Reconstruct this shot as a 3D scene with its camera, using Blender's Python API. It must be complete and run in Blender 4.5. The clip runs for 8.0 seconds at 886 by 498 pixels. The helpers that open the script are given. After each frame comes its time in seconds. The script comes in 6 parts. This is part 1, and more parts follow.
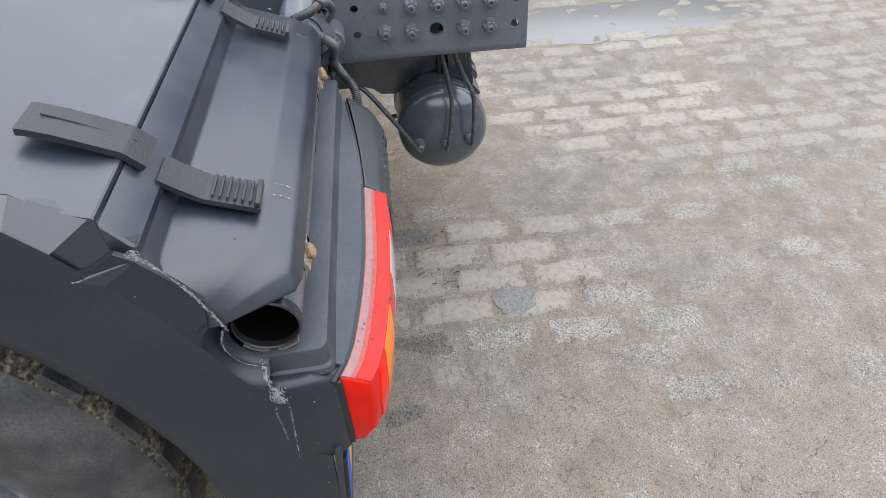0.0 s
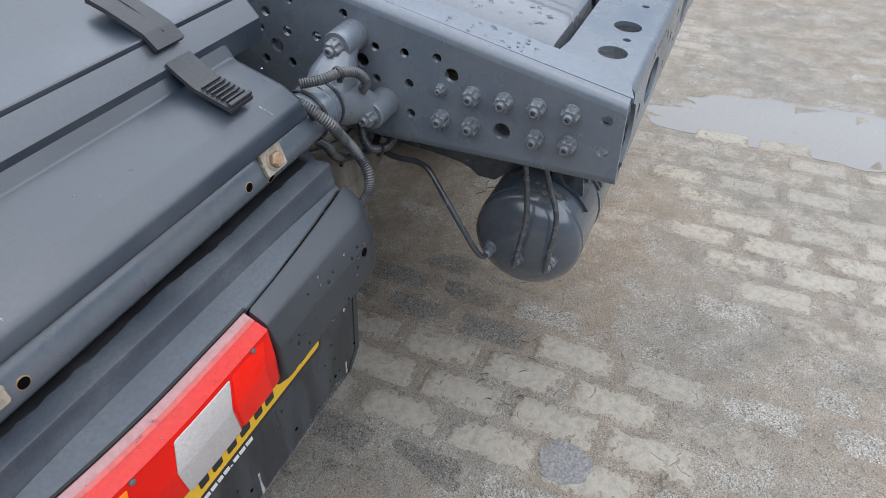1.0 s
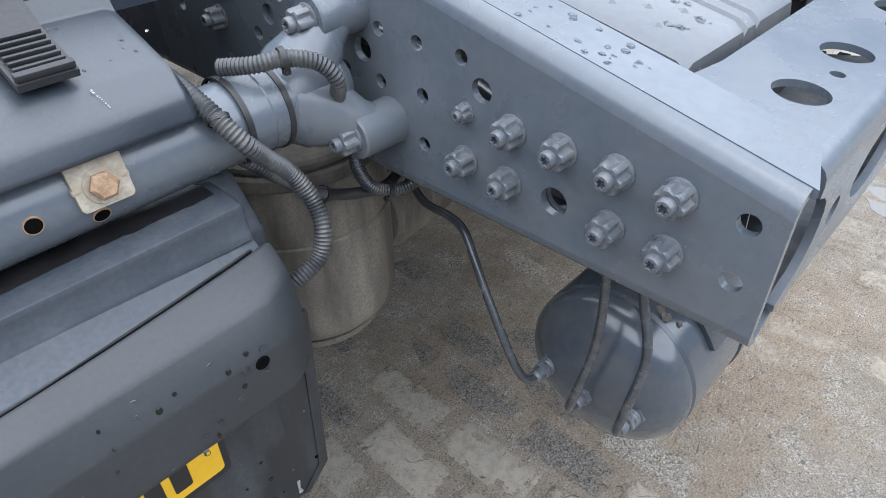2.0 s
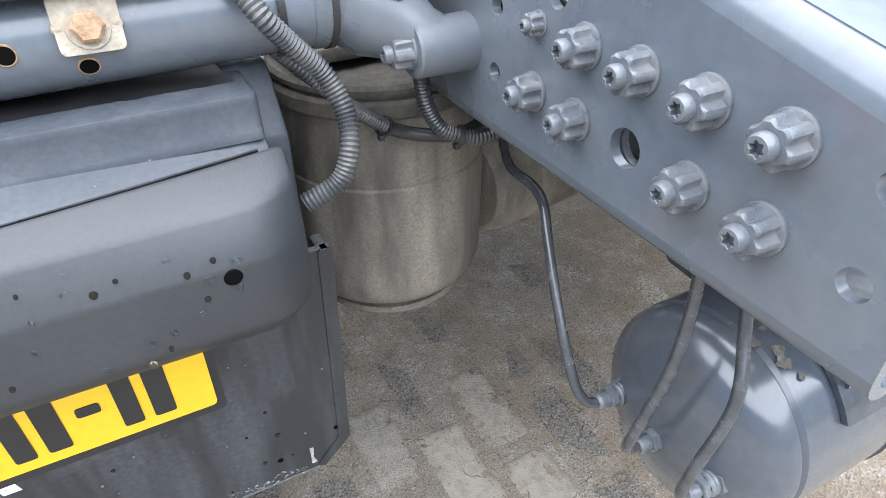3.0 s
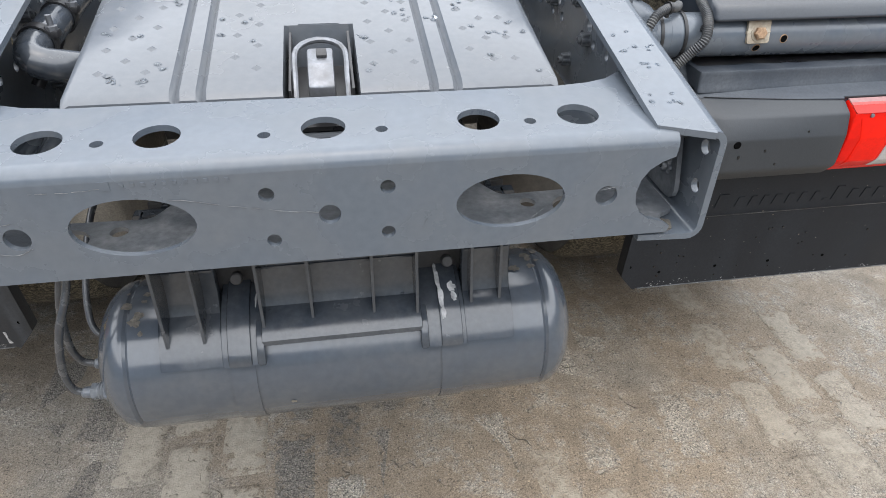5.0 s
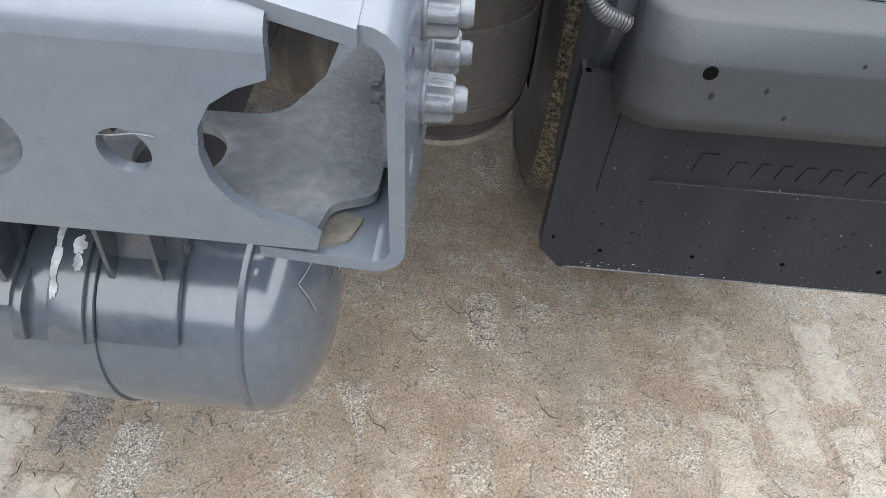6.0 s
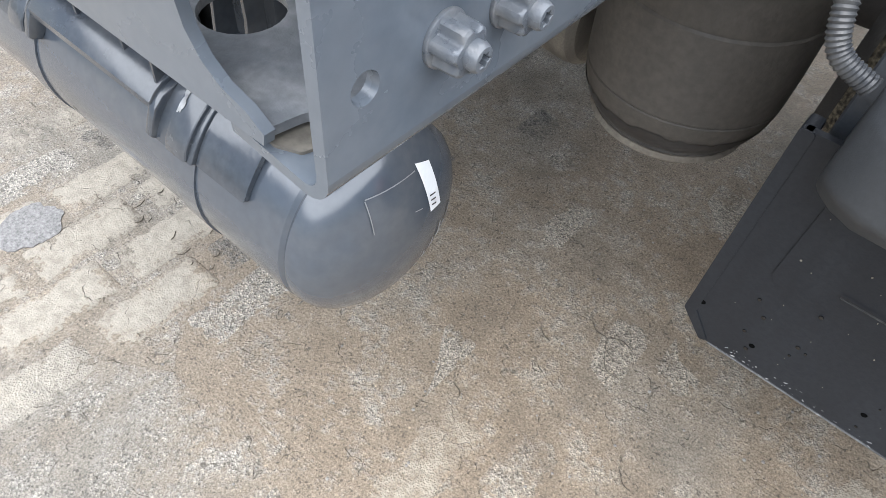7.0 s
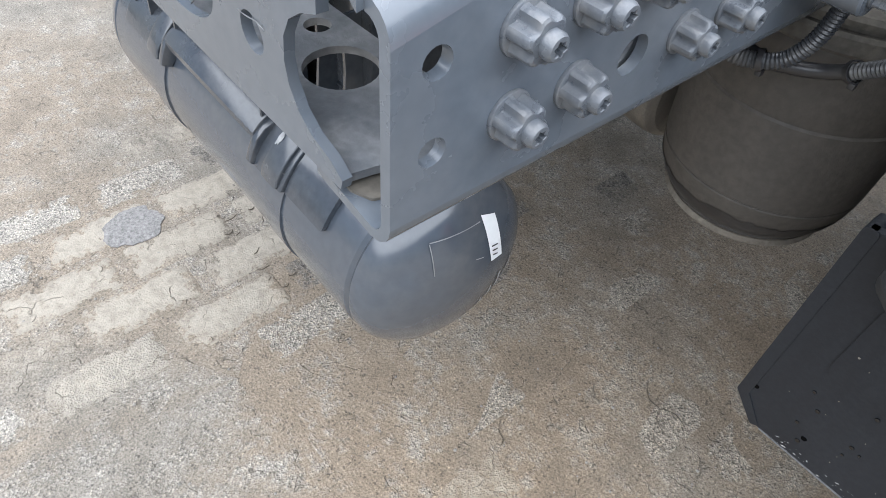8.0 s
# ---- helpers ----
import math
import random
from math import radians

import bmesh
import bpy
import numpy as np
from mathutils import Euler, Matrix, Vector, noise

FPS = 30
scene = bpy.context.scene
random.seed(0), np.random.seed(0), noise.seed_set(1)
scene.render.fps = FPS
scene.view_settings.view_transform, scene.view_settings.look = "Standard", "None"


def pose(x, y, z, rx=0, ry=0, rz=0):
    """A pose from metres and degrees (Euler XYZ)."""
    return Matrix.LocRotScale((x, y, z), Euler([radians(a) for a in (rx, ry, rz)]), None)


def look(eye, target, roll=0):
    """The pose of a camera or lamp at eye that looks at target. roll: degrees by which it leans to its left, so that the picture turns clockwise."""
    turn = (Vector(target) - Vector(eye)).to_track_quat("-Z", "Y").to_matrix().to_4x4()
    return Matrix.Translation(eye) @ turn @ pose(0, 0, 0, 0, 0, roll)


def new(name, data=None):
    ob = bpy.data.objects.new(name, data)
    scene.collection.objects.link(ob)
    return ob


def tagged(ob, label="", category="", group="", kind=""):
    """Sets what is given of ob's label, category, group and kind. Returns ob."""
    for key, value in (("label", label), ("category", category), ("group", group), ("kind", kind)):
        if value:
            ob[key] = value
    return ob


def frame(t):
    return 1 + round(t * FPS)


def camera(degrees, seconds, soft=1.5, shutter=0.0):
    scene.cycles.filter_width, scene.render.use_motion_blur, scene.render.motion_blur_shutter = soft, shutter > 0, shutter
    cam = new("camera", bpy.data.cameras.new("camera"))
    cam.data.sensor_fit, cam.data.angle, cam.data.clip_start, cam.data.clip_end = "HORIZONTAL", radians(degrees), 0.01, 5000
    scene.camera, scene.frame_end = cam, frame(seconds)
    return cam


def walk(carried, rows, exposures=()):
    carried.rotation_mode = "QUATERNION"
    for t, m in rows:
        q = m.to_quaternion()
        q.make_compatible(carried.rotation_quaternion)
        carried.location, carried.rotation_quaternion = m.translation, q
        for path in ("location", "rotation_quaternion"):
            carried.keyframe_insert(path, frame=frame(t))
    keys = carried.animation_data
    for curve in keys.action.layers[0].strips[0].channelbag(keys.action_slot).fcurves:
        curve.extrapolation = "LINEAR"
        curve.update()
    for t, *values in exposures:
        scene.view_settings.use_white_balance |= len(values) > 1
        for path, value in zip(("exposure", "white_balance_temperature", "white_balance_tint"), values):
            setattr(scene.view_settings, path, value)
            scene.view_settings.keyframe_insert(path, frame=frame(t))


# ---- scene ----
cam = camera(69.5, 8.0, 0.5)
PATH = [
    (0, (-1.681, 0.286, 1.332), (-0.2, 0.177, -0.007), -3.1),
    (0.5, (-1.551, 0.034, 1.33), (-0.086, 0.395, 0.017), -2.1),
    (1, (-1.284, -0.104, 1.305), (0.105, 0.55, 0.023), -1.7),
    (1.2, (-1.164, -0.141, 1.263), (0.182, 0.615, -0.009), -1.5),
    (2.3, (-0.783, -0.054, 1.043), (0.274, 1.162, -0.141), -1.2),
    (2.5, (-0.753, -0.057, 1.0), (0.246, 1.23, -0.161), -0.8),
    (3, (-0.722, -0.09, 0.989), (0.041, 1.354, -0.165), -0.3),
    (3.5, (-0.709, -0.268, 1.015), (-0.2, 1.291, -0.13), 0.9),
    (4, (-0.564, -0.487, 1.118), (-0.196, 1.101, -0.04), -0.0),
    (4.5, (-0.27, -0.631, 1.178), (0.081, 0.967, 0.028), 0.4),
    (5, (0.019, -0.593, 1.18), (0.303, 1.019, 0.031), 1.1),
    (5.2, (0.13, -0.514, 1.173), (0.387, 1.093, 0.011), 1.3),
    (6.3, (0.542, -0.17, 0.957), (0.285, 1.082, -0.581), 4.3),
    (6.5, (0.567, -0.149, 0.949), (0.152, 1.033, -0.61), 4.9),
    (7, (0.61, -0.133, 0.979), (-0.12, 0.884, -0.581), 6.4),
    (7.5, (0.628, -0.119, 1.01), (-0.262, 0.841, -0.502), 6.4),
    (8, (0.632, -0.138, 1.01), (-0.333, 0.781, -0.481), 5.6),
]
walk(cam, [(t, look(eye, target, roll)) for t, eye, target, roll in PATH],
     [(0.0, 1.54, 6250, 10), (0.5, 1.45, 6200, 10), (1.0, 1.42, 6080, 10), (2.5, 2.28, 5980, 10), (3.0, 2.72, 6150, 10), (3.5, 2.80, 6400, 10),
                (4.0, 2.18, 6500, 10), (4.5, 1.82, 6550, 10), (5.0, 1.76, 6500, 10), (6.5, 2.36, 6300, 10), (7.5, 2.36, 6250, 10), (8.0, 2.14, 6200, 10)])

# ---- world and light: overcast daylight ----
world = bpy.data.worlds.new("overcast_sky")
scene.world = world
world.use_nodes = True
wn = world.node_tree.nodes
sky = wn.new("ShaderNodeTexSky")
sky.sky_type, sky.sun_disc = "NISHITA", False
sky.sun_elevation, sky.sun_rotation = radians(80), radians(193)
sky.air_density, sky.dust_density = 1.0, 3.0
desat = wn.new("ShaderNodeHueSaturation")
desat.inputs["Saturation"].default_value = 0.72
world.node_tree.links.new(sky.outputs["Color"], desat.inputs["Color"])
world.node_tree.links.new(desat.outputs["Color"], wn["Background"].inputs["Color"])
wn["Background"].inputs["Strength"].default_value = 0.038
sun = new("sun", bpy.data.lights.new("sun", "SUN"))
sun.data.energy, sun.data.angle, sun.data.color = 2.10, radians(128), (0.965, 0.985, 1.0)
sun.matrix_world = look((0.20, -0.45, 5.0), (0, 0, 0))


# ---- materials ----
def mat(name, base, rough=0.5, metal=0.0, var=0.15, dirt=None, dirt_amount=0.35, dirt_scale=5.0, grain=140.0, bump=0.15,
        bump_scale=260.0, rough_var=0.12, spec=0.5, coat=0.0, stretch=1.0):
    m = bpy.data.materials.new(name)
    m.use_nodes = True
    nt = m.node_tree
    n, link = nt.nodes, nt.links.new
    bs = n["Principled BSDF"]
    tc = n.new("ShaderNodeTexCoord")

    def noise_node(scale, detail, rough_=0.55, stretch=1.0):
        x = n.new("ShaderNodeTexNoise")
        x.inputs["Scale"].default_value, x.inputs["Detail"].default_value = scale, detail
        x.inputs["Roughness"].default_value = rough_
        if stretch == 1.0:
            link(tc.outputs["Object"], x.inputs["Vector"])
        else:
            mp = n.new("ShaderNodeMapping")
            mp.inputs["Scale"].default_value = (1, 1, stretch)
            link(tc.outputs["Object"], mp.inputs["Vector"])
            link(mp.outputs["Vector"], x.inputs["Vector"])
        return x

    def ramp(src, lo, hi, a, b):
        r = n.new("ShaderNodeMapRange")
        r.inputs["From Min"].default_value, r.inputs["From Max"].default_value = lo, hi
        r.inputs["To Min"].default_value, r.inputs["To Max"].default_value = a, b
        link(src, r.inputs["Value"])
        return r.outputs["Result"]

    big, fine = noise_node(dirt_scale, 6, 0.55, stretch), noise_node(grain, 4)
    shade = n.new("ShaderNodeMix")
    shade.data_type, shade.blend_type = "RGBA", "MULTIPLY"
    shade.inputs["Factor"].default_value = 1.0
    shade.inputs["A"].default_value = (*base, 1)
    grey = n.new("ShaderNodeCombineColor")
    v = ramp(fine.outputs["Fac"], 0.3, 0.7, 1 - var, 1 + var)
    for s in ("Red", "Green", "Blue"):
        link(v, grey.inputs[s])
    link(grey.outputs["Color"], shade.inputs["B"])
    col = shade.outputs["Result"]
    if dirt:
        mixd = n.new("ShaderNodeMix")
        mixd.data_type = "RGBA"
        mul = n.new("ShaderNodeMath")
        mul.operation = "MULTIPLY"
        link(ramp(big.outputs["Fac"], 0.42, 0.72, 0.0, dirt_amount), mul.inputs[0])
        link(ramp(fine.outputs["Fac"], 0.35, 0.65, 0.55, 1.0), mul.inputs[1])
        link(mul.outputs["Value"], mixd.inputs["Factor"])
        link(col, mixd.inputs["A"])
        mixd.inputs["B"].default_value = (*dirt, 1)
        col = mixd.outputs["Result"]
    link(col, bs.inputs["Base Color"])
    link(ramp(big.outputs["Fac"], 0.3, 0.7, max(rough - rough_var, 0.03), min(rough + rough_var, 1)), bs.inputs["Roughness"])
    bs.inputs["Metallic"].default_value = metal
    bs.inputs["Specular IOR Level"].default_value = spec
    bs.inputs["Coat Weight"].default_value = coat
    bs.inputs["Coat Roughness"].default_value = 0.22
    if bump:
        bn = n.new("ShaderNodeBump")
        bn.inputs["Strength"].default_value, bn.inputs["Distance"].default_value = bump, 0.002
        link(noise_node(bump_scale, 5).outputs["Fac"], bn.inputs["Height"])
        link(bn.outputs["Normal"], bs.inputs["Normal"])
    return m


PAINT = mat("chassis_paint", (0.106, 0.125, 0.150), 0.27, 0.0, 0.07, (0.165, 0.162, 0.155), 0.35, 9, 90, 0.06, 60, 0.12, 0.6, 0.15)
DECKP = mat("wet_deck_paint", (0.105, 0.117, 0.134), 0.22, 0.0, 0.06, (0.15, 0.148, 0.142), 0.30, 9, 90, 0.05, 180, 0.10, 0.6, 0.2)
TANKP = mat("tank_paint", (0.060, 0.072, 0.090), 0.19, 0.0, 0.06, (0.13, 0.125, 0.118), 0.36, 14, 90, 0.06, 160, 0.08, 0.7, 0.4)
CASTP = mat("bracket_paint", (0.040, 0.048, 0.060), 0.20, 0.0, 0.12, (0.105, 0.108, 0.112), 0.45, 26, 120, 0.10, 120, 0.10, 0.7, 0.4)
BOLTP = mat("bolt_paint", (0.112, 0.125, 0.143), 0.34, 0.1, 0.12, (0.25, 0.245, 0.235), 0.55, 70, 160, 0.22, 300)
# one plastic in three copies: box and lid brightened for the sky they catch
PLASTIC = mat("mudguard_plastic", (0.0125, 0.0185, 0.0285), 0.40, 0.0, 0.10, (0.066, 0.070, 0.075), 0.26, 9, 220, 0.12, 420, 0.10, 0.55, 0.0)
BOXM = mat("box_plastic", (0.0135, 0.0205, 0.0320), 0.37, 0.0, 0.10, (0.066, 0.070, 0.076), 0.28, 9, 220, 0.10, 420, 0.10, 0.90, 0.14)
LIDM = mat("lit_wet_lid_plastic", (0.0160, 0.0245, 0.0385), 0.38, 0.0, 0.10, (0.080, 0.084, 0.090), 0.30, 11, 200, 0.08, 420, 0.12, 0.85, 0.38)
PANELM = mat("panel_plastic", (0.024, 0.0285, 0.0345), 0.50, 0.0, 0.08, (0.075, 0.077, 0.08), 0.20, 7, 200, 0.10, 500, 0.08, 0.65)
FLAPM = mat("flap_plastic", (0.021, 0.0235, 0.028), 0.42, 0.0, 0.10, (0.085, 0.096, 0.110), 0.8, 26, 180, 0.12, 420, stretch=0.12)
FLAPC = mat("clean_flap_plastic", (0.0165, 0.0185, 0.0225), 0.46, 0.0, 0.10, (0.040, 0.044, 0.050), 0.40, 16, 180, 0.12, 420, 0.12, 0.20, stretch=0.3)
RUBBER = mat("strap_rubber", (0.026, 0.027, 0.030), 0.46, 0.0, 0.12, (0.078, 0.081, 0.087), 0.35, 20, 200, 0.3, 350)
BELLOWS = mat("dusty_bellows_rubber", (0.085, 0.078, 0.068), 0.66, 0.0, 0.10, (0.36, 0.325, 0.27), 0.95, 16, 320, 0.12, 240, stretch=0.22)
BAGDARK = mat("worn_bellows_rubber", (0.056, 0.051, 0.045), 0.70, 0.0, 0.14, (0.118, 0.103, 0.086), 0.8, 6, 110, 0.3, 240, stretch=0.22)
TYREM = mat("tyre_rubber", (0.046, 0.046, 0.047), 0.62, 0.0, 0.25, (0.19, 0.185, 0.175), 0.7, 12, 240, 0.5, 260)
LEDGEM = mat("dusty_ledge_plastic", (0.038, 0.047, 0.061), 0.56, 0.0, 0.14, (0.105, 0.115, 0.128), 0.55, 13, 200, 0.16, 380, 0.10, 0.60)
LINER = mat("spray_liner", (0.050, 0.043, 0.032), 0.95, 0.0, 0.8, (0.34, 0.29, 0.20), 0.85, 110, 220, 1.0, 140)
HOSE = mat("hose_plastic", (0.040, 0.043, 0.048), 0.34, 0.0, 0.12, (0.17, 0.168, 0.160), 0.75, 30, 200, 0.1)
AIRM = mat("air_line_plastic", (0.042, 0.046, 0.053), 0.24, 0.0, 0.10, (0.15, 0.15, 0.148), 0.40, 40, 200, 0.08, 260, 0.08, 0.75)
CABLE = mat("cable_plastic", (0.018, 0.018, 0.020), 0.38, 0.0, 0.08, (0.08, 0.078, 0.075), 0.30, 30, 200, 0.05)
STEEL = mat("fitting_steel", (0.22, 0.23, 0.25), 0.42, 0.7, 0.15, (0.10, 0.09, 0.08), 0.5, 40, 200, 0.1)
BAREMETAL = mat("bare_edge", (0.30, 0.31, 0.32), 0.45, 0.4, 0.15, (0.12, 0.11, 0.10), 0.5, 40, 200, 0.1)
CLIPM = mat("galvanised_clip", (0.40, 0.362, 0.295), 0.62, 0.15, 0.25, (0.30, 0.21, 0.13), 0.7, 45, 160, 0.5, 300)
RUST = mat("rusty_bolt", (0.30, 0.19, 0.115), 0.8, 0.1, 0.3, (0.44, 0.34, 0.22), 0.6, 60, 250, 0.5, 400)
DIRTSTEEL = mat("dirty_steel", (0.10, 0.110, 0.124), 0.42, 0.0, 0.15, (0.36, 0.365, 0.37), 0.75, 22, 110, 0.3, 220)
REDL = mat("red_lens", (0.70, 0.012, 0.006), 0.18, 0.0, 0.06, (0.45, 0.010, 0.006), 0.6, 18, 90, 0.06, 300, 0.06, 0.12)
# these three reds paint the sky's sheen on the lamp's top slope
REDTOP = mat("sheen_top_lens", (0.48, 0.018, 0.013), 0.34, 0.0, 0.12, (0.40, 0.06, 0.05), 0.35, 24, 160, 0.05, 260, 0.12, 0.28)
HAZE = mat("sheen_lens_edge", (0.30, 0.150, 0.148), 0.45, 0.0, 0.15, (0.36, 0.22, 0.21), 0.5, 30, 160, 0.05)
HAZER = mat("sheen_red_lens", (0.42, 0.070, 0.062), 0.40, 0.0, 0.15, (0.36, 0.13, 0.12), 0.5, 30, 160, 0.05, 260, 0.12, 0.35)
REDL2 = mat("deep_red_lens", (0.80, 0.014, 0.005), 0.14, 0.0, 0.06, (0.48, 0.008, 0.006), 0.6, 25, 300, 0.10, 700, 0.05, 0.14)
AMBER = mat("amber_lens", (0.88, 0.21, 0.006), 0.16, 0.0, 0.08, (0.75, 0.15, 0.004), 0.5, 30, 300, 0.10, 700, 0.05, 0.3, 0.1)
WHITEL = mat("clear_lens", (0.47, 0.44, 0.425), 0.16, 0.0, 0.12, (0.36, 0.33, 0.32), 0.5, 12, 300, 0.12, 700, 0.05, 0.6, 0.6)
PLATEY = mat("plate_yellow", (0.85, 0.50, 0.015), 0.35, 0.0, 0.04, (0.6, 0.38, 0.05), 0.2, 14, 120, 0.03)
PLATEB = mat("plate_blue", (0.012, 0.07, 0.42), 0.35, 0.0, 0.05, None, 0, 9, 100, 0.03)
INK = mat("plate_black", (0.018, 0.018, 0.020), 0.42, 0.0, 0.10, None, 0, 9, 100, 0.05)
# flat black that paints the shade inside drilled holes and the tube
HOLE = mat("painted_hole_shade", (0.005, 0.005, 0.005), 0.95, 0.0, 0.05, None, 0, 9, 100, 0.0, 100, 0.0, 0.0)
SCUFF = mat("pale_scuff", (0.42, 0.42, 0.42), 0.7, 0.0, 0.35, (0.10, 0.10, 0.105), 0.8, 90, 220, 0.3, 300)
EDGEM = mat("worn_edge", (0.15, 0.155, 0.16), 0.6, 0.0, 0.4, (0.03, 0.03, 0.032), 0.9, 30, 150, 0.2)
CAKED = mat("caked_dirt", (0.185, 0.165, 0.135), 0.92, 0.0, 0.3, (0.14, 0.12, 0.10), 0.8, 40, 160, 0.6, 200)
CLUMP = mat("dry_mud", (0.115, 0.104, 0.088), 0.9, 0.0, 0.4, (0.07, 0.066, 0.06), 0.9, 60, 190, 0.7, 220)
PRIMER = mat("bare_primer", (0.50, 0.505, 0.51), 0.6, 0.0, 0.25, (0.10, 0.105, 0.115), 0.95, 75, 220, 0.3, 300)
DUSTY = mat("dusty_plate", (0.088, 0.082, 0.072), 0.85, 0.0, 0.25, (0.22, 0.20, 0.165), 0.6, 24, 140, 0.3, 200)
WHITEP = mat("white_print", (0.75, 0.76, 0.77), 0.45, 0.0, 0.05, None, 0, 9, 100, 0.03)
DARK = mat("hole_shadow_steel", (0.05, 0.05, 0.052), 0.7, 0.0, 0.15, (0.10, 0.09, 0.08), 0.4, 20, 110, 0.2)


def ground_mat(name, surface=None, lo=0.40, hi=0.60, tint=(0.300, 0.280, 0.246)):
    """Mud over paving. With a surface ('pale', 'worn', 'grain') it is one paver, ragged where the mud creeps in."""
    m = bpy.data.materials.new(name)
    m.use_nodes = True
    nt = m.node_tree
    n, link = nt.nodes, nt.links.new
    bs = n["Principled BSDF"]
    geo = n.new("ShaderNodeNewGeometry")

    def tex(kind, scale, detail=5, rough=0.6):
        x = n.new(kind)
        x.inputs["Scale"].default_value = scale
        if kind == "ShaderNodeTexNoise":
            x.inputs["Detail"].default_value, x.inputs["Roughness"].default_value = detail, rough
        link(geo.outputs["Position"], x.inputs["Vector"])
        return x

    def ramp(src, stops):
        r = n.new("ShaderNodeValToRGB")
        while len(r.color_ramp.elements) < len(stops):
            r.color_ramp.elements.new(0.5)
        for e, (p, c) in zip(r.color_ramp.elements, stops):
            e.position, e.color = p, ((*c, 1) if isinstance(c, tuple) else (c, c, c, 1))
        link(src, r.inputs["Fac"])
        return r.outputs["Color"]

    def mix(a, b, f, mode="MIX"):
        x = n.new("ShaderNodeMix")
        x.data_type, x.blend_type = "RGBA", mode
        for q, s in ((a, "A"), (b, "B")):
            if isinstance(q, tuple):
                x.inputs[s].default_value = (*q, 1)
            else:
                link(q, x.inputs[s])
        if isinstance(f, float):
            x.inputs["Factor"].default_value = f
        else:
            link(f, x.inputs["Factor"])
        return x.outputs["Result"]

    def calc(op, a, b=0.0):
        x = n.new("ShaderNodeMath")
        x.operation = op
        for q, k in ((a, 0), (b, 1)):
            if isinstance(q, float):
                x.inputs[k].default_value = q
            else:
                link(q, x.inputs[k])
        return x.outputs["Value"]

    def span(src, a, b, c, d):
        r = n.new("ShaderNodeMapRange")
        r.inputs["From Min"].default_value, r.inputs["From Max"].default_value = a, b
        r.inputs["To Min"].default_value, r.inputs["To Max"].default_value = c, d
        link(src, r.inputs["Value"])
        return r.outputs["Result"]

    def cell(v, channel="Red"):
        x = n.new("ShaderNodeSeparateColor")
        link(v.outputs["Color"], x.inputs["Color"])
        return x.outputs[channel]

    big = tex("ShaderNodeTexNoise", 1.6, 8, 0.62).outputs["Fac"]
    mid = tex("ShaderNodeTexNoise", 8.0, 9, 0.70).outputs["Fac"]
    rag = tex("ShaderNodeTexNoise", 46.0, 6, 0.66).outputs["Fac"]
    fine = tex("ShaderNodeTexNoise", 260.0, 5, 0.75).outputs["Fac"]
    grit = tex("ShaderNodeTexVoronoi", 300.0)
    sand = tex("ShaderNodeTexVoronoi", 620.0)
    # smooth packed mud, browner and greyer in patches
    mud = ramp(big, [(0.36, (0.212, 0.174, 0.132)), (0.48, (0.228, 0.192, 0.150)), (0.62, (0.214, 0.196, 0.168))])
    mud = mix(mud, ramp(mid, [(0.34, 0.68), (0.52, 0.97), (0.68, 1.18)]), 1.0, "MULTIPLY")
    mud = mix(mud, ramp(fine, [(0.36, 0.52), (0.50, 1.0), (0.64, 1.45)]), 0.95, "MULTIPLY")
    mud = mix(mud, ramp(cell(sand), [(0.0, 0.52), (0.10, 0.97), (0.90, 1.03), (1.0, (1.55, 1.52, 1.46))]), 0.7, "MULTIPLY")
    # dark grains trodden in, and browner dirt under the truck with extra brightness painted in
    mud = mix(mud, ramp(cell(grit, "Green"), [(0.0, 0.42), (0.04, 0.48), (0.07, 1.0), (0.97, 1.0), (1.0, (1.5, 1.48, 1.42))]), 0.85, "MULTIPLY")
    spot = n.new("ShaderNodeVectorMath")
    spot.operation = "DISTANCE"
    link(geo.outputs["Position"], spot.inputs[0])
    spot.inputs[1].default_value = (0.55, 0.45, 0.0)
    dry = span(calc("ADD", spot.outputs["Value"], calc("MULTIPLY", calc("SUBTRACT", mid, 0.5), 1.2)), 0.25, 0.85, 1.0, 0.0)
    # open concrete grain: pale and dark aggregate standing out of washed-out cement
    grain = mix(tint, ramp(cell(grit), [(0.0, 0.34), (0.20, 0.74), (0.50, 1.0), (0.80, 1.14), (1.0, (1.45, 1.41, 1.34))]), 1.0, "MULTIPLY")
    grain = mix(grain, ramp(grit.outputs["Distance"], [(0.34, 1.0), (0.66, 0.70)]), 0.85, "MULTIPLY")
    grain = mix(grain, ramp(fine, [(0.36, 0.58), (0.50, 1.0), (0.64, 1.40)]), 0.95, "MULTIPLY")
    grain = mix(grain, ramp(mid, [(0.34, 0.74), (0.52, 1.0), (0.68, 1.16)]), 1.0, "MULTIPLY")
    if surface is None:
        mask = span(calc("ADD", calc("MULTIPLY", mid, 0.6), calc("MULTIPLY", rag, 0.4)), 0.50, 0.58, 0.0, 0.85)
        top = grain
    else:
        tc, info = n.new("ShaderNodeTexCoord"), n.new("ShaderNodeObjectInfo")
        sx = n.new("ShaderNodeSeparateXYZ")
        link(tc.outputs["Object"], sx.inputs["Vector"])
        ex = calc("DIVIDE", calc("ABSOLUTE", sx.outputs["X"]), 0.0505)
        ey = calc("SUBTRACT", calc("ABSOLUTE", sx.outputs["Y"]), 0.0505)
        edge = calc("MAXIMUM", ex, calc("DIVIDE", ey, 0.0505))
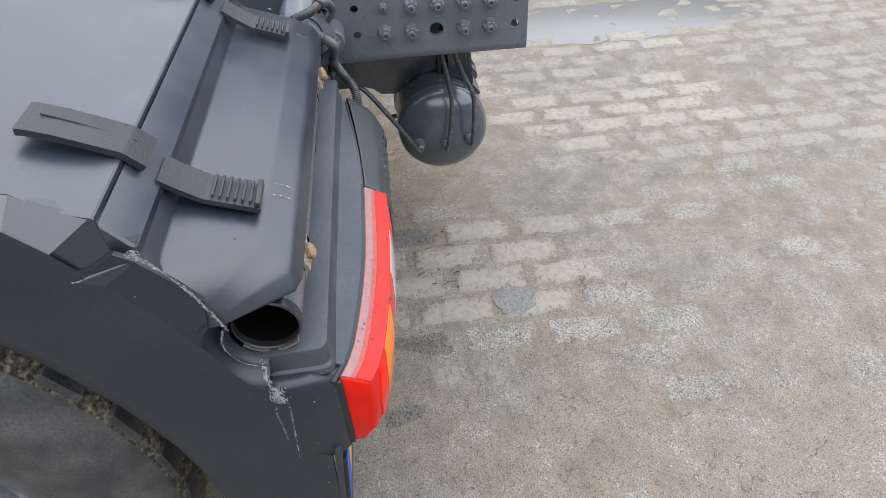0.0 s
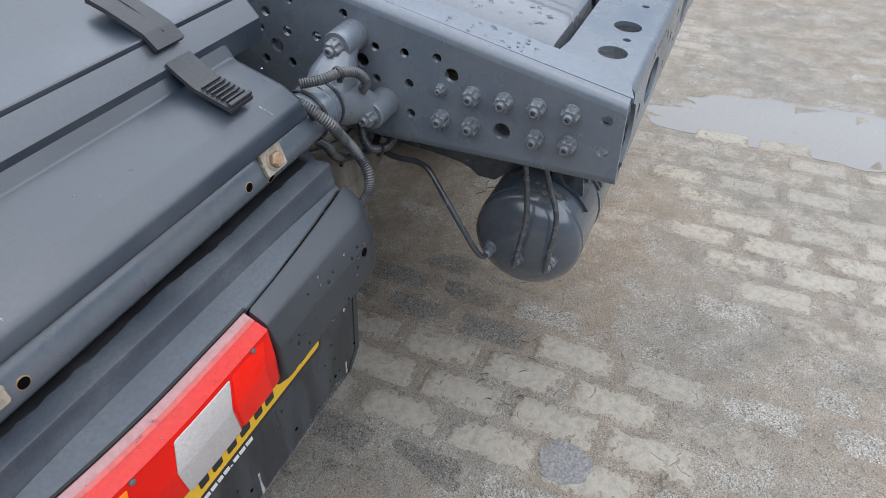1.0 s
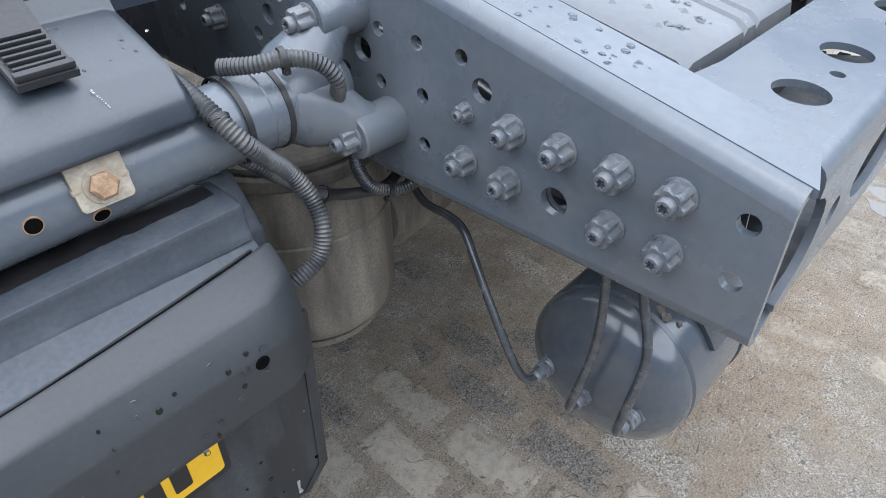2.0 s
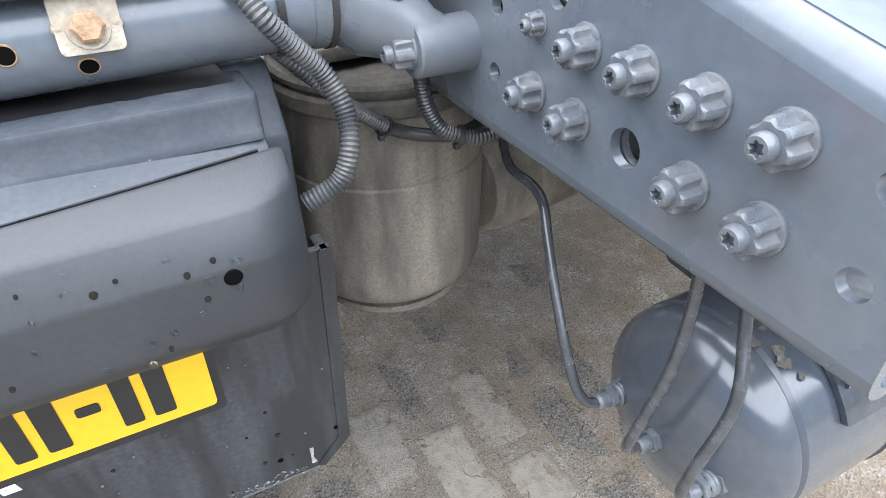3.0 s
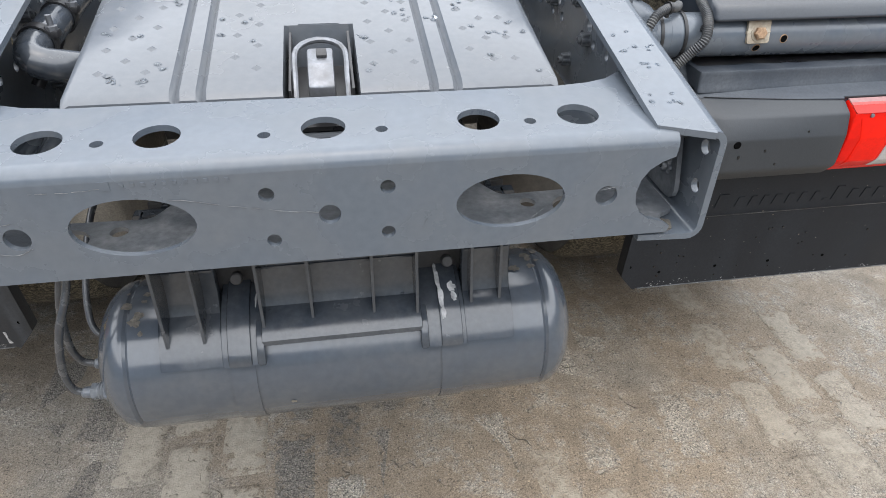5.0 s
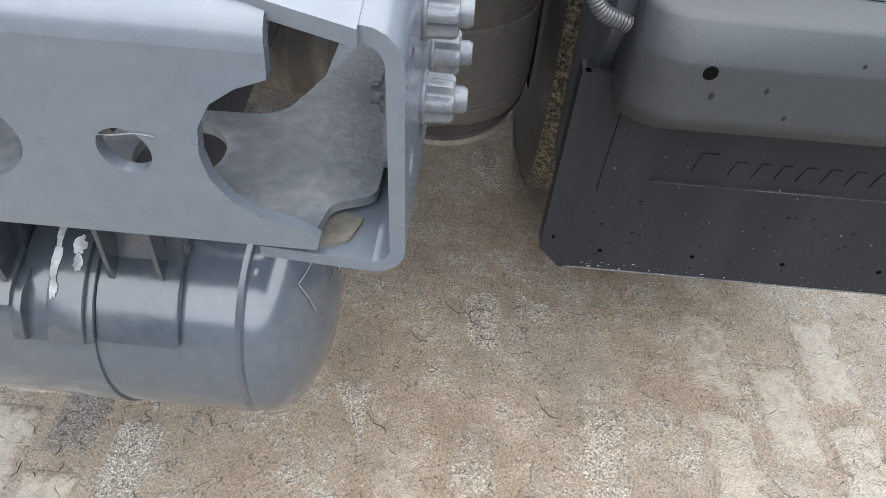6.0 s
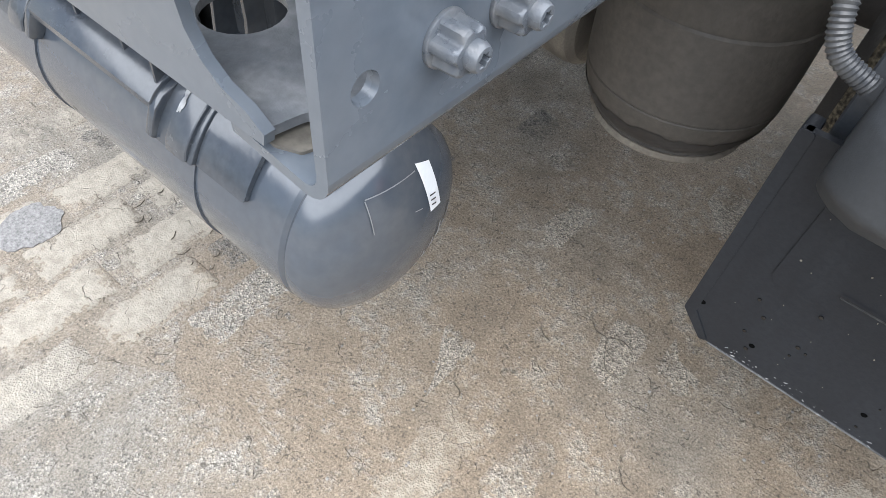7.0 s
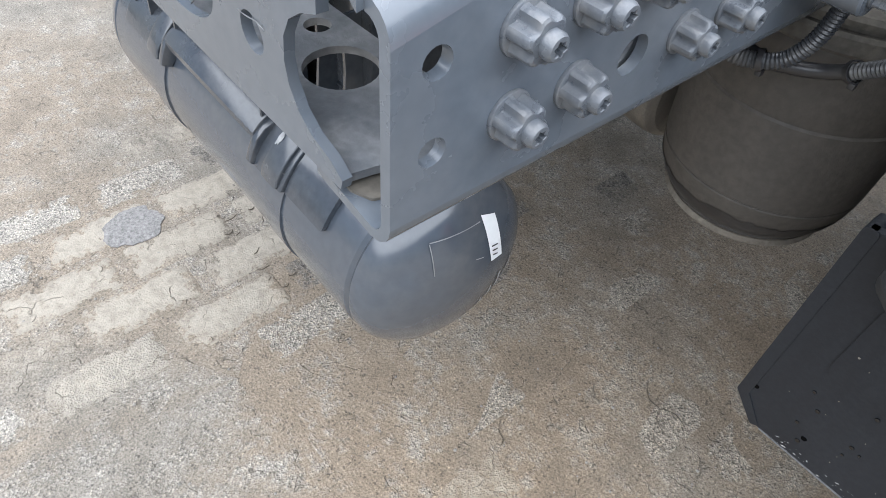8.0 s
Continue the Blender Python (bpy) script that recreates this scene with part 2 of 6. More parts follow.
        wob = calc("ADD", calc("MULTIPLY", calc("SUBTRACT", rag, 0.5), 2.6), calc("MULTIPLY", calc("SUBTRACT", tex("ShaderNodeTexNoise", 19.0, 3, 0.5).outputs["Fac"], 0.5), 1.5))
        edge = span(calc("ADD", edge, wob), 0.70, 0.94, 1.0, 0.0)
        tone = n.new("ShaderNodeCombineColor")
        for ch in ("Red", "Green", "Blue"):
            link(span(info.outputs["Random"], 0.0, 1.0, 0.84, 1.12), tone.inputs[ch])
        grain = mix(grain, tone.outputs["Color"], 1.0, "MULTIPLY")
        cover = calc("ADD", calc("ADD", calc("MULTIPLY", mid, 0.55), calc("MULTIPLY", rag, 0.45)), span(info.outputs["Random"], 0.0, 1.0, -0.09, 0.09))
        mask = calc("MULTIPLY", edge, span(cover, lo, hi, 0.0, 1.0))
        pale = mix((0.328, 0.297, 0.246), ramp(fine, [(0.32, 0.86), (0.50, 1.0), (0.68, 1.08)]), 0.9, "MULTIPLY")
        pale = mix(pale, ramp(rag, [(0.36, 0.72), (0.55, 1.0)]), 0.9, "MULTIPLY")
        top = pale if surface == "pale" else grain if surface == "grain" else mix(grain, pale, span(mid, 0.36, 0.58, 0.40, 1.0))
    c = mix(mud, top, mask)
    # browner dirt, also lightened here to lift the dim ground under the truck
    c = mix(c, mix(c, (1.20, 1.13, 1.04), 1.0, "MULTIPLY"), dry)
    # hair cracks in the dried mud
    crack = calc("MULTIPLY", span(calc("ABSOLUTE", calc("SUBTRACT", tex("ShaderNodeTexNoise", 5.0, 4, 0.5).outputs["Fac"], 0.5)), 0.0, 0.0045, 1.0, 0.0), span(rag, 0.47, 0.56, 0.0, 1.0))
    c = mix(c, (0.085, 0.072, 0.058), calc("MULTIPLY", crack, 0.75))
    link(c, bs.inputs["Base Color"])
    link(span(big, 0.35, 0.65, 0.60, 0.90), bs.inputs["Roughness"])
    high = calc("ADD", calc("MULTIPLY", fine, 0.7), calc("MULTIPLY", calc("MULTIPLY", grit.outputs["Distance"], mask), 0.4 if surface == "pale" else 1.2))
    high = calc("SUBTRACT", high, calc("MULTIPLY", crack, 1.2))
    b1 = n.new("ShaderNodeBump")
    b1.inputs["Strength"].default_value, b1.inputs["Distance"].default_value = 0.70, 0.003
    link(high, b1.inputs["Height"])
    b2 = n.new("ShaderNodeBump")
    b2.inputs["Strength"].default_value, b2.inputs["Distance"].default_value = 0.5, 0.015
    link(mid, b2.inputs["Height"])
    link(b1.outputs["Normal"], b2.inputs["Normal"])
    link(b2.outputs["Normal"], bs.inputs["Normal"])
    return m


GROUND = ground_mat("muddy_paving")
PAVER = ground_mat("pale_paver", "pale", 0.26, 0.40)
PAVERW = ground_mat("washed_paver", "pale", 0.37, 0.47)
PAVERM = ground_mat("worn_paver", "worn", 0.34, 0.48)
PAVERD = ground_mat("grainy_paver", "grain", 0.42, 0.54)
PAVERK = ground_mat("grimy_paver", "grain", 0.37, 0.46, (0.192, 0.178, 0.158))


# ---- mesh helpers ----
def part(name, bm, material, parent=None, label="", sharp=32):
    """One mesh object from a bmesh, under a thing or a part."""
    bmesh.ops.recalc_face_normals(bm, faces=bm.faces)
    for e in bm.edges:
        e.smooth = len(e.link_faces) == 2 and e.calc_face_angle(0) < radians(sharp)
    for f in bm.faces:
        f.smooth = True
    me = bpy.data.meshes.new(name)
    bm.to_mesh(me)
    bm.free()
    me.materials.append(material)
    ob = new(name, me)
    ob.parent = parent
    if label:
        ob["label"] = label
    return ob


def again(ob, m, parent):
    """Another piece on the same mesh."""
    o = new(ob.name.split(".")[0], ob.data)
    o.parent = parent
    o.matrix_basis = m
    return o


def thing(name, label, category, group="", kind=""):
    return tagged(new(name), label, category, group, kind)


def fillet(pts, r, seg=4, closed=True):
    """A polygon with rounded corners; r is one radius or one a corner."""
    n, out = len(pts), []
    for i, p in enumerate(pts):
        ri = r[i] if isinstance(r, (list, tuple)) else r
        if ri <= 0 or (not closed and i in (0, n - 1)):
            out.append(tuple(p))
            continue
        p = Vector(p)
        a, b = Vector(pts[i - 1]) - p, Vector(pts[(i + 1) % n]) - p
        ang = a.angle(b)
        d = min(ri / math.tan(ang / 2), a.length * 0.49, b.length * 0.49)
        p0, p1 = p + a.normalized() * d, p + b.normalized() * d
        for k in range(seg + 1):
            t = k / seg
            out.append(tuple((1 - t) ** 2 * p0 + 2 * t * (1 - t) * p + t * t * p1))
    return out


def circle(cx, cy, r, n=20, ry=None, turn=0.0):
    return [(cx + r * math.cos(turn + 2 * math.pi * i / n), cy + (ry or r) * math.sin(turn + 2 * math.pi * i / n)) for i in range(n)]


def sheet(bm, outer, holes, to3, thick):
    """A plate with holes: 2D outlines, carried into space by to3(u, v, w), w across its thickness."""
    tmp = bmesh.new()
    loops = []
    for lp in (outer, *holes):
        vs = [tmp.verts.new((p[0], p[1], 0)) for p in lp]
        for i in range(len(vs)):
            tmp.edges.new((vs[i - 1], vs[i]))
        loops.append([tuple(p) for p in lp])
    bmesh.ops.triangle_fill(tmp, use_beauty=True, use_dissolve=False, edges=tmp.edges[:])
    tmp.verts.index_update()
    a = [bm.verts.new(to3(v.co.x, v.co.y, 0.0)) for v in tmp.verts]
    b = [bm.verts.new(to3(v.co.x, v.co.y, thick)) for v in tmp.verts]
    for f in tmp.faces:
        ids = [v.index for v in f.verts]
        bm.faces.new([a[i] for i in ids])
        bm.faces.new([b[i] for i in reversed(ids)])
    k = 0
    for lp in loops:
        m = len(lp)
        for i in range(m):
            j = (i + 1) % m
            bm.faces.new((a[k + i], a[k + j], b[k + j], b[k + i]))
        k += m
    tmp.free()


def prism(bm, prof, x0, x1, round_ends=0.0, steps=1, shape=None):
    """A closed (y, z) profile run from x0 to x1; shape(x, y, z) may bend it."""
    xs = [x0 + (x1 - x0) * i / steps for i in range(steps + 1)]
    c = (sum(p[0] for p in prof) / len(prof), sum(p[1] for p in prof) / len(prof))
    rows = []
    if round_ends:
        sgn = 1 if x1 > x0 else -1
        xs = [x0, x0 + sgn * round_ends * 0.3, x0 + sgn * round_ends, *xs[1:-1], x1 - sgn * round_ends, x1 - sgn * round_ends * 0.3, x1]
    for i, x in enumerate(xs):
        ins = 0.0
        if round_ends:
            ins = {0: round_ends, 1: round_ends * 0.3}.get(min(i, len(xs) - 1 - i), 0.0)
        row = []
        for y, z in prof:
            d = Vector((c[0] - y, c[1] - z))
            if ins and d.length > 1e-6:
                q = d.normalized() * min(ins, d.length * 0.6)
                y, z = y + q.x, z + q.y
            p = (x, y, z)
            row.append(bm.verts.new(shape(*p) if shape else p))
        rows.append(row)
    n = len(prof)
    for a, b in zip(rows, rows[1:]):
        for i in range(n):
            bm.faces.new((a[i - 1], a[i], b[i], b[i - 1]))
    bm.faces.new(rows[0])
    bm.faces.new(list(reversed(rows[-1])))


def ribbon(bm, prof, x0, x1, thick, round_ends=0.0, steps=1, shape=None):
    """An open (y, z) profile as a sheet of that thickness, run along x."""
    n = len(prof)
    off = []
    for i in range(n):
        a, b = Vector(prof[max(i - 1, 0)]), Vector(prof[min(i + 1, n - 1)])
        d = (b - a).normalized()
        off.append((prof[i][0] - d.y * thick, prof[i][1] + d.x * thick))
    prism(bm, [*prof, *reversed(off)], x0, x1, round_ends, steps=steps, shape=shape)


def block(bm, c, s, bevel=0.0, turn=None, seg=2):
    m = Matrix.Translation(c) @ (turn or Matrix()) @ Matrix.Diagonal((*s, 1))
    r = bmesh.ops.create_cube(bm, size=1, matrix=m)
    if bevel:
        es = list({e for v in r["verts"] for e in v.link_edges})
        bmesh.ops.bevel(bm, geom=es, offset=bevel, segments=seg, affect="EDGES", profile=0.5)


def lathe(bm, prof, m, n=24):
    """A (radius, height) profile spun about the z axis of m; zero radii close it."""
    rings = []
    for r, h in prof:
        if r < 1e-6:
            rings.append([bm.verts.new(m @ Vector((0, 0, h)))])
        else:
            rings.append([bm.verts.new(m @ Vector((r * math.cos(2 * math.pi * i / n), r * math.sin(2 * math.pi * i / n), h))) for i in range(n)])
    for a, b in zip(rings, rings[1:]):
        for i in range(n):
            if len(a) == 1 and len(b) == 1:
                continue
            if len(a) == 1:
                bm.faces.new((a[0], b[i - 1], b[i]))
            elif len(b) == 1:
                bm.faces.new((a[i - 1], b[0], a[i]))
            else:
                bm.faces.new((a[i - 1], b[i - 1], b[i], a[i]))


def along(p, d):
    """A pose at p whose z axis points along d."""
    return Matrix.Translation(p) @ Vector(d).to_track_quat("Z", "Y").to_matrix().to_4x4()


def spline(pts, step=0.004):
    """Points at even steps on a smooth curve through pts."""
    pts = [Vector(p) for p in pts]
    ext = [2 * pts[0] - pts[1], *pts, 2 * pts[-1] - pts[-2]]
    dense = []
    for i in range(1, len(ext) - 2):
        a, b, c, d = ext[i - 1:i + 3]
        for k in range(24):
            t = k / 24
            dense.append(0.5 * (2 * b + (c - a) * t + (2 * a - 5 * b + 4 * c - d) * t * t + (3 * b - a - 3 * c + d) * t ** 3))
    dense.append(pts[-1])
    out, left = [dense[0]], step
    for a, b in zip(dense, dense[1:]):
        l = (b - a).length
        while l > left:
            a = a + (b - a) * (left / l)
            out.append(a.copy())
            l, left = (b - a).length, step
        left -= l
    out.append(dense[-1])
    return out


def pipe(bm, pts, r, n=10, step=0.012, corrugated=False):
    """A hose along a smooth curve; corrugated ones have rings."""
    line = spline(pts, 0.0019 if corrugated else step)
    up, rings = Vector((0.13, 0.31, 0.94)), []
    for i, p in enumerate(line):
        d = (line[min(i + 1, len(line) - 1)] - line[max(i - 1, 0)]).normalized()
        s = d.cross(up).normalized()
        up = s.cross(d).normalized()
        q = r * (1.0 if not corrugated or i % 2 else 0.84)
        rings.append([bm.verts.new(p + q * (math.cos(2 * math.pi * k / n) * s + math.sin(2 * math.pi * k / n) * up)) for k in range(n)])
    for a, b in zip(rings, rings[1:]):
        for k in range(n):
            bm.faces.new((a[k - 1], b[k - 1], b[k], a[k]))
    bm.faces.new(rings[0])
    bm.faces.new(list(reversed(rings[-1])))


def bolt_mesh(bm, scale=1.0):
    """Flanged six-lobed nut with the threaded end standing out; its foot at the origin, standing along z."""
    k = scale
    lathe(bm, [(0, 0), (0.0152 * k, 0), (0.0155 * k, 0.0010 * k), (0.0152 * k, 0.0022 * k), (0.0142 * k, 0.0028 * k), (0, 0.0030 * k)], Matrix(), 28)
    n, rings = 60, []
    for h, f, d in ((0.0024, 1.04, 0.9), (0.0046, 1.0, 1.0), (0.0148, 0.985, 1.0), (0.0168, 0.95, 0.85), (0.0179, 0.86, 0.5), (0.0181, 0.60, 0.0)):
        row = []
        for i in range(n):
            a = 2 * math.pi * i / n
            c = math.cos(6 * a)
            lobe = 0.0129 + d * (0.0011 * c ** 0.5 if c > 0 else -0.0026 * (-c) ** 0.8)
            row.append(bm.verts.new((lobe * f * k * math.cos(a), lobe * f * k * math.sin(a), h * k)))
        rings.append(row)
    for a, b in zip(rings, rings[1:]):
        for i in range(n):
            bm.faces.new((a[i - 1], b[i - 1], b[i], a[i]))
    bm.faces.new(rings[-1])
    # threaded end with a star-shaped socket
    rings = []
    for r, h, star in ((0.0076, 0.0172, 0), (0.0077, 0.0225, 0), (0.0064, 0.0250, 0), (0.0042, 0.0252, 1), (0.0037, 0.0248, 1), (0.0034, 0.0205, 1)):
        rings.append([bm.verts.new(((r + star * 0.0008 * math.cos(6 * q)) * k * math.cos(q), (r + star * 0.0008 * math.cos(6 * q)) * k * math.sin(q), h * k)) for q in [2 * math.pi * i / 24 for i in range(24)]])
    for a, b in zip(rings, rings[1:]):
        for i in range(24):
            bm.faces.new((a[i - 1], b[i - 1], b[i], a[i]))
    bm.faces.new(rings[-1])


def turned(bm, m):
    bmesh.ops.transform(bm, matrix=m, verts=bm.verts)


# ---- the tractor truck's tail ----
truck = thing("truck", "dark grey tractor truck with bare chassis tail on muddy pavers", "truck")
RX, T = 0.445, 0.008          # outer face of the frame rails, plate thickness
DROP = -0.012                 # how far the mudguards hang below their nominal height
ZB, ZT0, SLOPE, YT = 0.743, 0.886, 0.235, 0.58


def rail_top(y):
    return ZT0 + SLOPE * min(max(y, 0.0), YT)


RAIL_HOLES = [  # y, z, radius in the web
    (0.026, 0.854, 0.0090), (0.026, 0.803, 0.0090), (0.184, 0.8045, 0.0138), (0.342, 0.805, 0.0078), (0.342, 0.857, 0.0078),
    (0.347, 0.907, 0.0075), (0.292, 0.907, 0.0075), (0.268, 0.883, 0.0115), (0.401, 0.856, 0.0075), (0.399, 0.909, 0.0075),
    (0.425, 0.883, 0.0125), (0.506, 0.911, 0.0085), (0.563, 0.912, 0.0085), (0.617, 0.913, 0.0085), (0.589, 0.885, 0.012),
    (0.564, 0.858, 0.0085), (0.618, 0.857, 0.0085), (0.455, 0.857, 0.0075), (0.70, 0.913, 0.0085), (0.75, 0.886, 0.012), (0.80, 0.913, 0.0085),
    (0.45, 0.955, 0.0075), (0.55, 0.965, 0.0075), (0.65, 0.965, 0.0075), (0.60, 0.94, 0.0085), (0.70, 0.857, 0.0085), (0.80, 0.857, 0.0085)]
BOLTS = [(0.2325, 0.857), (0.181, 0.8565), (0.129, 0.8565), (0.078, 0.856), (0.286, 0.808), (0.234, 0.8055), (0.129, 0.805), (0.078, 0.805)]

bm = bmesh.new()
bolt_mesh(bm)
BOLT = part("bolt", bm, BOLTP, truck)
BOLT.matrix_basis = along((-RX, *BOLTS[0]), (-1, 0, 0))
bm = bmesh.new()
bolt_mesh(bm, 0.62)
SMALL = part("bolt", bm, BOLTP, truck)
SMALL.matrix_basis = along((-RX, 0.286, 0.858), (-1, 0, 0))


def frame_rail(s):
    """C-shaped side member: web with the hole pattern, sloping top flange, bottom flange, rounded bends."""
    R, L, W = 0.018, 2.6, 0.080
    bm = bmesh.new()
    web = [(0, ZB + R), (L, ZB + R), (L, rail_top(L) - R), (YT, rail_top(YT) - R), (0, ZT0 - R)]
    sheet(bm, web, [circle(y, z, r, 18) for y, z, r in RAIL_HOLES], lambda u, v, w: (s * (RX - w), u, v), T)
    prof = []
    for k in range(6):                    # bends, swept along the rail
        a = math.pi / 2 * k / 5
        prof.append((math.cos(a), math.sin(a)))

    def bend(sec, ys):
        rows = []
        for y in ys:
            rows.append([[bm.verts.new((s * p[0], y, p[1])) for p in sec(y, rr)] for rr in (R, R - T)])
        for a, b in zip(rows, rows[1:]):
            for q in range(2):
                for i in range(len(prof) - 1):
                    bm.faces.new((a[q][i], a[q][i + 1], b[q][i + 1], b[q][i]))
        for r in (rows[0], rows[-1]):
            for i in range(len(prof) - 1):
                bm.faces.new((r[0][i], r[0][i + 1], r[1][i + 1], r[1][i]))

    bend(lambda y, rr: [(RX - R + rr * c, rail_top(y) - R + rr * d) for c, d in prof], (0, YT, L))
    bend(lambda y, rr: [(RX - R + rr * c, ZB + R - rr * d) for c, d in prof], (0, L))
    sheet(bm, [(RX - R, -0.004), (RX - W, 0.016), (RX - W, YT), (RX - W, L), (RX - R, L), (RX - R, YT)], [],
          lambda u, v, w: (s * u, v, rail_top(v) - w), T)
    sheet(bm, [(RX - R, 0.0), (RX - W, 0.004), (RX - W, L), (RX - R, L)], [], lambda u, v, w: (s * u, v, ZB + w), T)
    rail = part("frame_rail", bm, PAINT, truck, "grey painted steel side member with drilled holes and bolts", 25)
    for y, z in BOLTS:
        m = along((s * RX, y, z), (s, 0, 0)) @ Matrix.Rotation(radians(37 * y * 100), 4, "Z")
        again(BOLT, m, rail)
    again(SMALL, along((s * RX, 0.286, 0.858), (s, 0, 0)), rail)
    for y, z in ((0.64, 0.80), (0.68, 0.915), (0.70, 0.86)):
        again(BOLT, along((s * RX, y, z), (s, 0, 0)), rail)
    for y, z in (*BOLTS, (0.36, 0.93), (0.42, 0.86), (0.47, 0.91), (0.55, 0.94), (0.60, 0.88), (0.5, 0.80)):   # heads inside
        again(SMALL, along((s * (RX - T), y, z), (-s, 0, 0)) @ Matrix.Scale(1.35, 4), rail)
    return rail


for s in (-1, 1):
    frame_rail(s)
bpy.data.objects.remove(BOLT), bpy.data.objects.remove(SMALL)


def crossmember():
    """End cross member: pressed channel with lightening holes and scalloped ends."""
    bm = bmesh.new()
    zb, zt, R, th = 0.756, 0.886, 0.016, 0.007
    end = [(0.388, zt - R), (0.387, 0.858), (0.372, 0.852), (0.359, 0.843), (0.351, 0.830), (0.348, 0.814), (0.350, 0.800), (0.358, 0.786),
           (0.370, 0.777), (0.388, 0.772), (0.400, 0.764), (0.398, zb)]
    outer = [*end, *[(-x, z) for x, z in reversed(end)]]
    holes = [circle(-0.2, 0.815, 0.0625, 36, 0.034), circle(0.2, 0.815, 0.0625, 36, 0.034), circle(0, 0.815, 0.0118, 20),
             circle(-0.063, 0.844, 0.0082, 16), circle(0.063, 0.844, 0.0082, 16), circle(-0.062, 0.787, 0.0078, 16), circle(0.062, 0.787, 0.0078, 16),
             circle(-0.312, 0.811, 0.0130, 22), circle(0.312, 0.813, 0.0130, 22)]
    sheet(bm, outer, holes, lambda u, v, w: (u, w, v), th)
    tilt = 0.085
    top = [(0.388, 0.0), (0.432, 0.02), (0.432, 0.19), (0.40, 0.178), (0.372, 0.160), (0.352, 0.145), (0.325, 0.136), (0.28, 0.130)]
    outer = [*top, *[(-x, y) for x, y in reversed(top)]]
    holes = [circle(x, 0.058, 0.0238, 26) for x in (-0.287, -0.171, 0, 0.171, 0.287)] + [circle(x, 0.048, 0.0068, 14) for x in (-0.228, -0.062, 0.062, 0.228)]
    sheet(bm, [(x, max(y, R)) for x, y in outer], holes, lambda u, v, w: (u, v, zt + tilt * (v - R) - w), th)
    rows = []
    for x in (-0.388, 0.388):
        for rr in (R, R - th):
            rows.append([bm.verts.new((x, R - rr * math.cos(a * math.pi / 10), zt - R + rr * math.sin(a * math.pi / 10))) for a in range(6)])
    for i in range(5):
        bm.faces.new((rows[0][i], rows[0][i + 1], rows[2][i + 1], rows[2][i]))
        bm.faces.new((rows[1][i], rows[1][i + 1], rows[3][i + 1], rows[3][i]))
        for a, b in ((0, 1), (2, 3)):
            bm.faces.new((rows[a][i], rows[a][i + 1], rows[b][i + 1], rows[b][i]))
    cm = part("crossmember", bm, PAINT, truck, "grey pressed steel end member with oval holes", 25)
    # lower flange running into the rails
    bm = bmesh.new()
    low = fillet([(0.395, 0.002), (0.40, 0.030), (0.424, 0.040), (0.424, 0.21), (0.388, 0.21), (0.352, 0.108), (0.215, 0.104), (0.165, 0.190), (-0.165, 0.190), (-0.215, 0.104), (-0.352, 0.108), (-0.388, 0.21), (-0.424, 0.21), (-0.424, 0.040), (-0.40, 0.030), (-0.395, 0.002)],
                 [0.0, 0.012, 0.012, 0.01, 0.01, 0.025, 0.02, 0.02, 0.02, 0.02, 0.025, 0.01, 0.01, 0.012, 0.012, 0.0], 4)
    holes = [circle(x, 0.064, 0.027, 26) for x in (-0.302, 0.302)] + [circle(x, 0.080, 0.0105, 16) for x in (-0.246, 0.246, -0.11, 0.11)]
    sheet(bm, low, holes, lambda u, v, w: (u, v, 0.7565 + w), 0.006)
    for s in (-1, 1):
        sheet(bm, fillet([(0.045, 0.766), (0.205, 0.766), (0.205, 0.875), (0.075, 0.875)], 0.02, 4), [circle(0.184, 0.8045, 0.0165, 20)],
              lambda u, v, w: (s * (0.4325 - w), u, v), 0.006)
    for s in (-1, 1):
        hb = bmesh.new()
        m = along((s * 0.408, 0.186, 0.800), (s, 0, 0))
        lathe(hb, [(0, -0.030), (0.0060, -0.030), (0.0060, 0.0), (0.0120, 0.0), (0.0120, 0.009), (0.0100, 0.0105), (0, 0.0105)], m, 6)
        part("hexagon_bolt", hb, DARK, cm, "dark hexagon bolt head inside the rail")
    for s in (-1, 1):                     # dried mud left in the rail ends
        rb = bmesh.new()
        sheet(rb, fillet([(0.372, 0.008), (0.398, 0.006), (0.412, 0.012), (0.418, 0.030), (0.404, 0.036), (0.392, 0.030), (0.378, 0.034)], 0.003, 2), [], lambda u, v, w: (s * u, v, 0.7508 + w), 0.0022)
        part("residue", rb, DUSTY, cm, "dried mud in the rail end")
    part("lower_flange", bm, DIRTSTEEL, cm, "dirt-stained inner plate with round holes")
    # stamped mark, worn
    bm = bmesh.new()
    for i in range(12):
        w = 0.012 if i == 0 else 0.005
        block(bm, (-0.215 + 0.010 * i + (0.006 if i else 0), -0.0002, 0.8655), (w * 0.8, 0.0012, 0.010 if i == 0 else 0.004))
    part("stamping", bm, PAINT, cm, "faint stamped mark")
    return cm


crossmember()

# ---- air tank under the cross member ----
TY, TZ, TR = 0.169, 0.4905, 0.111


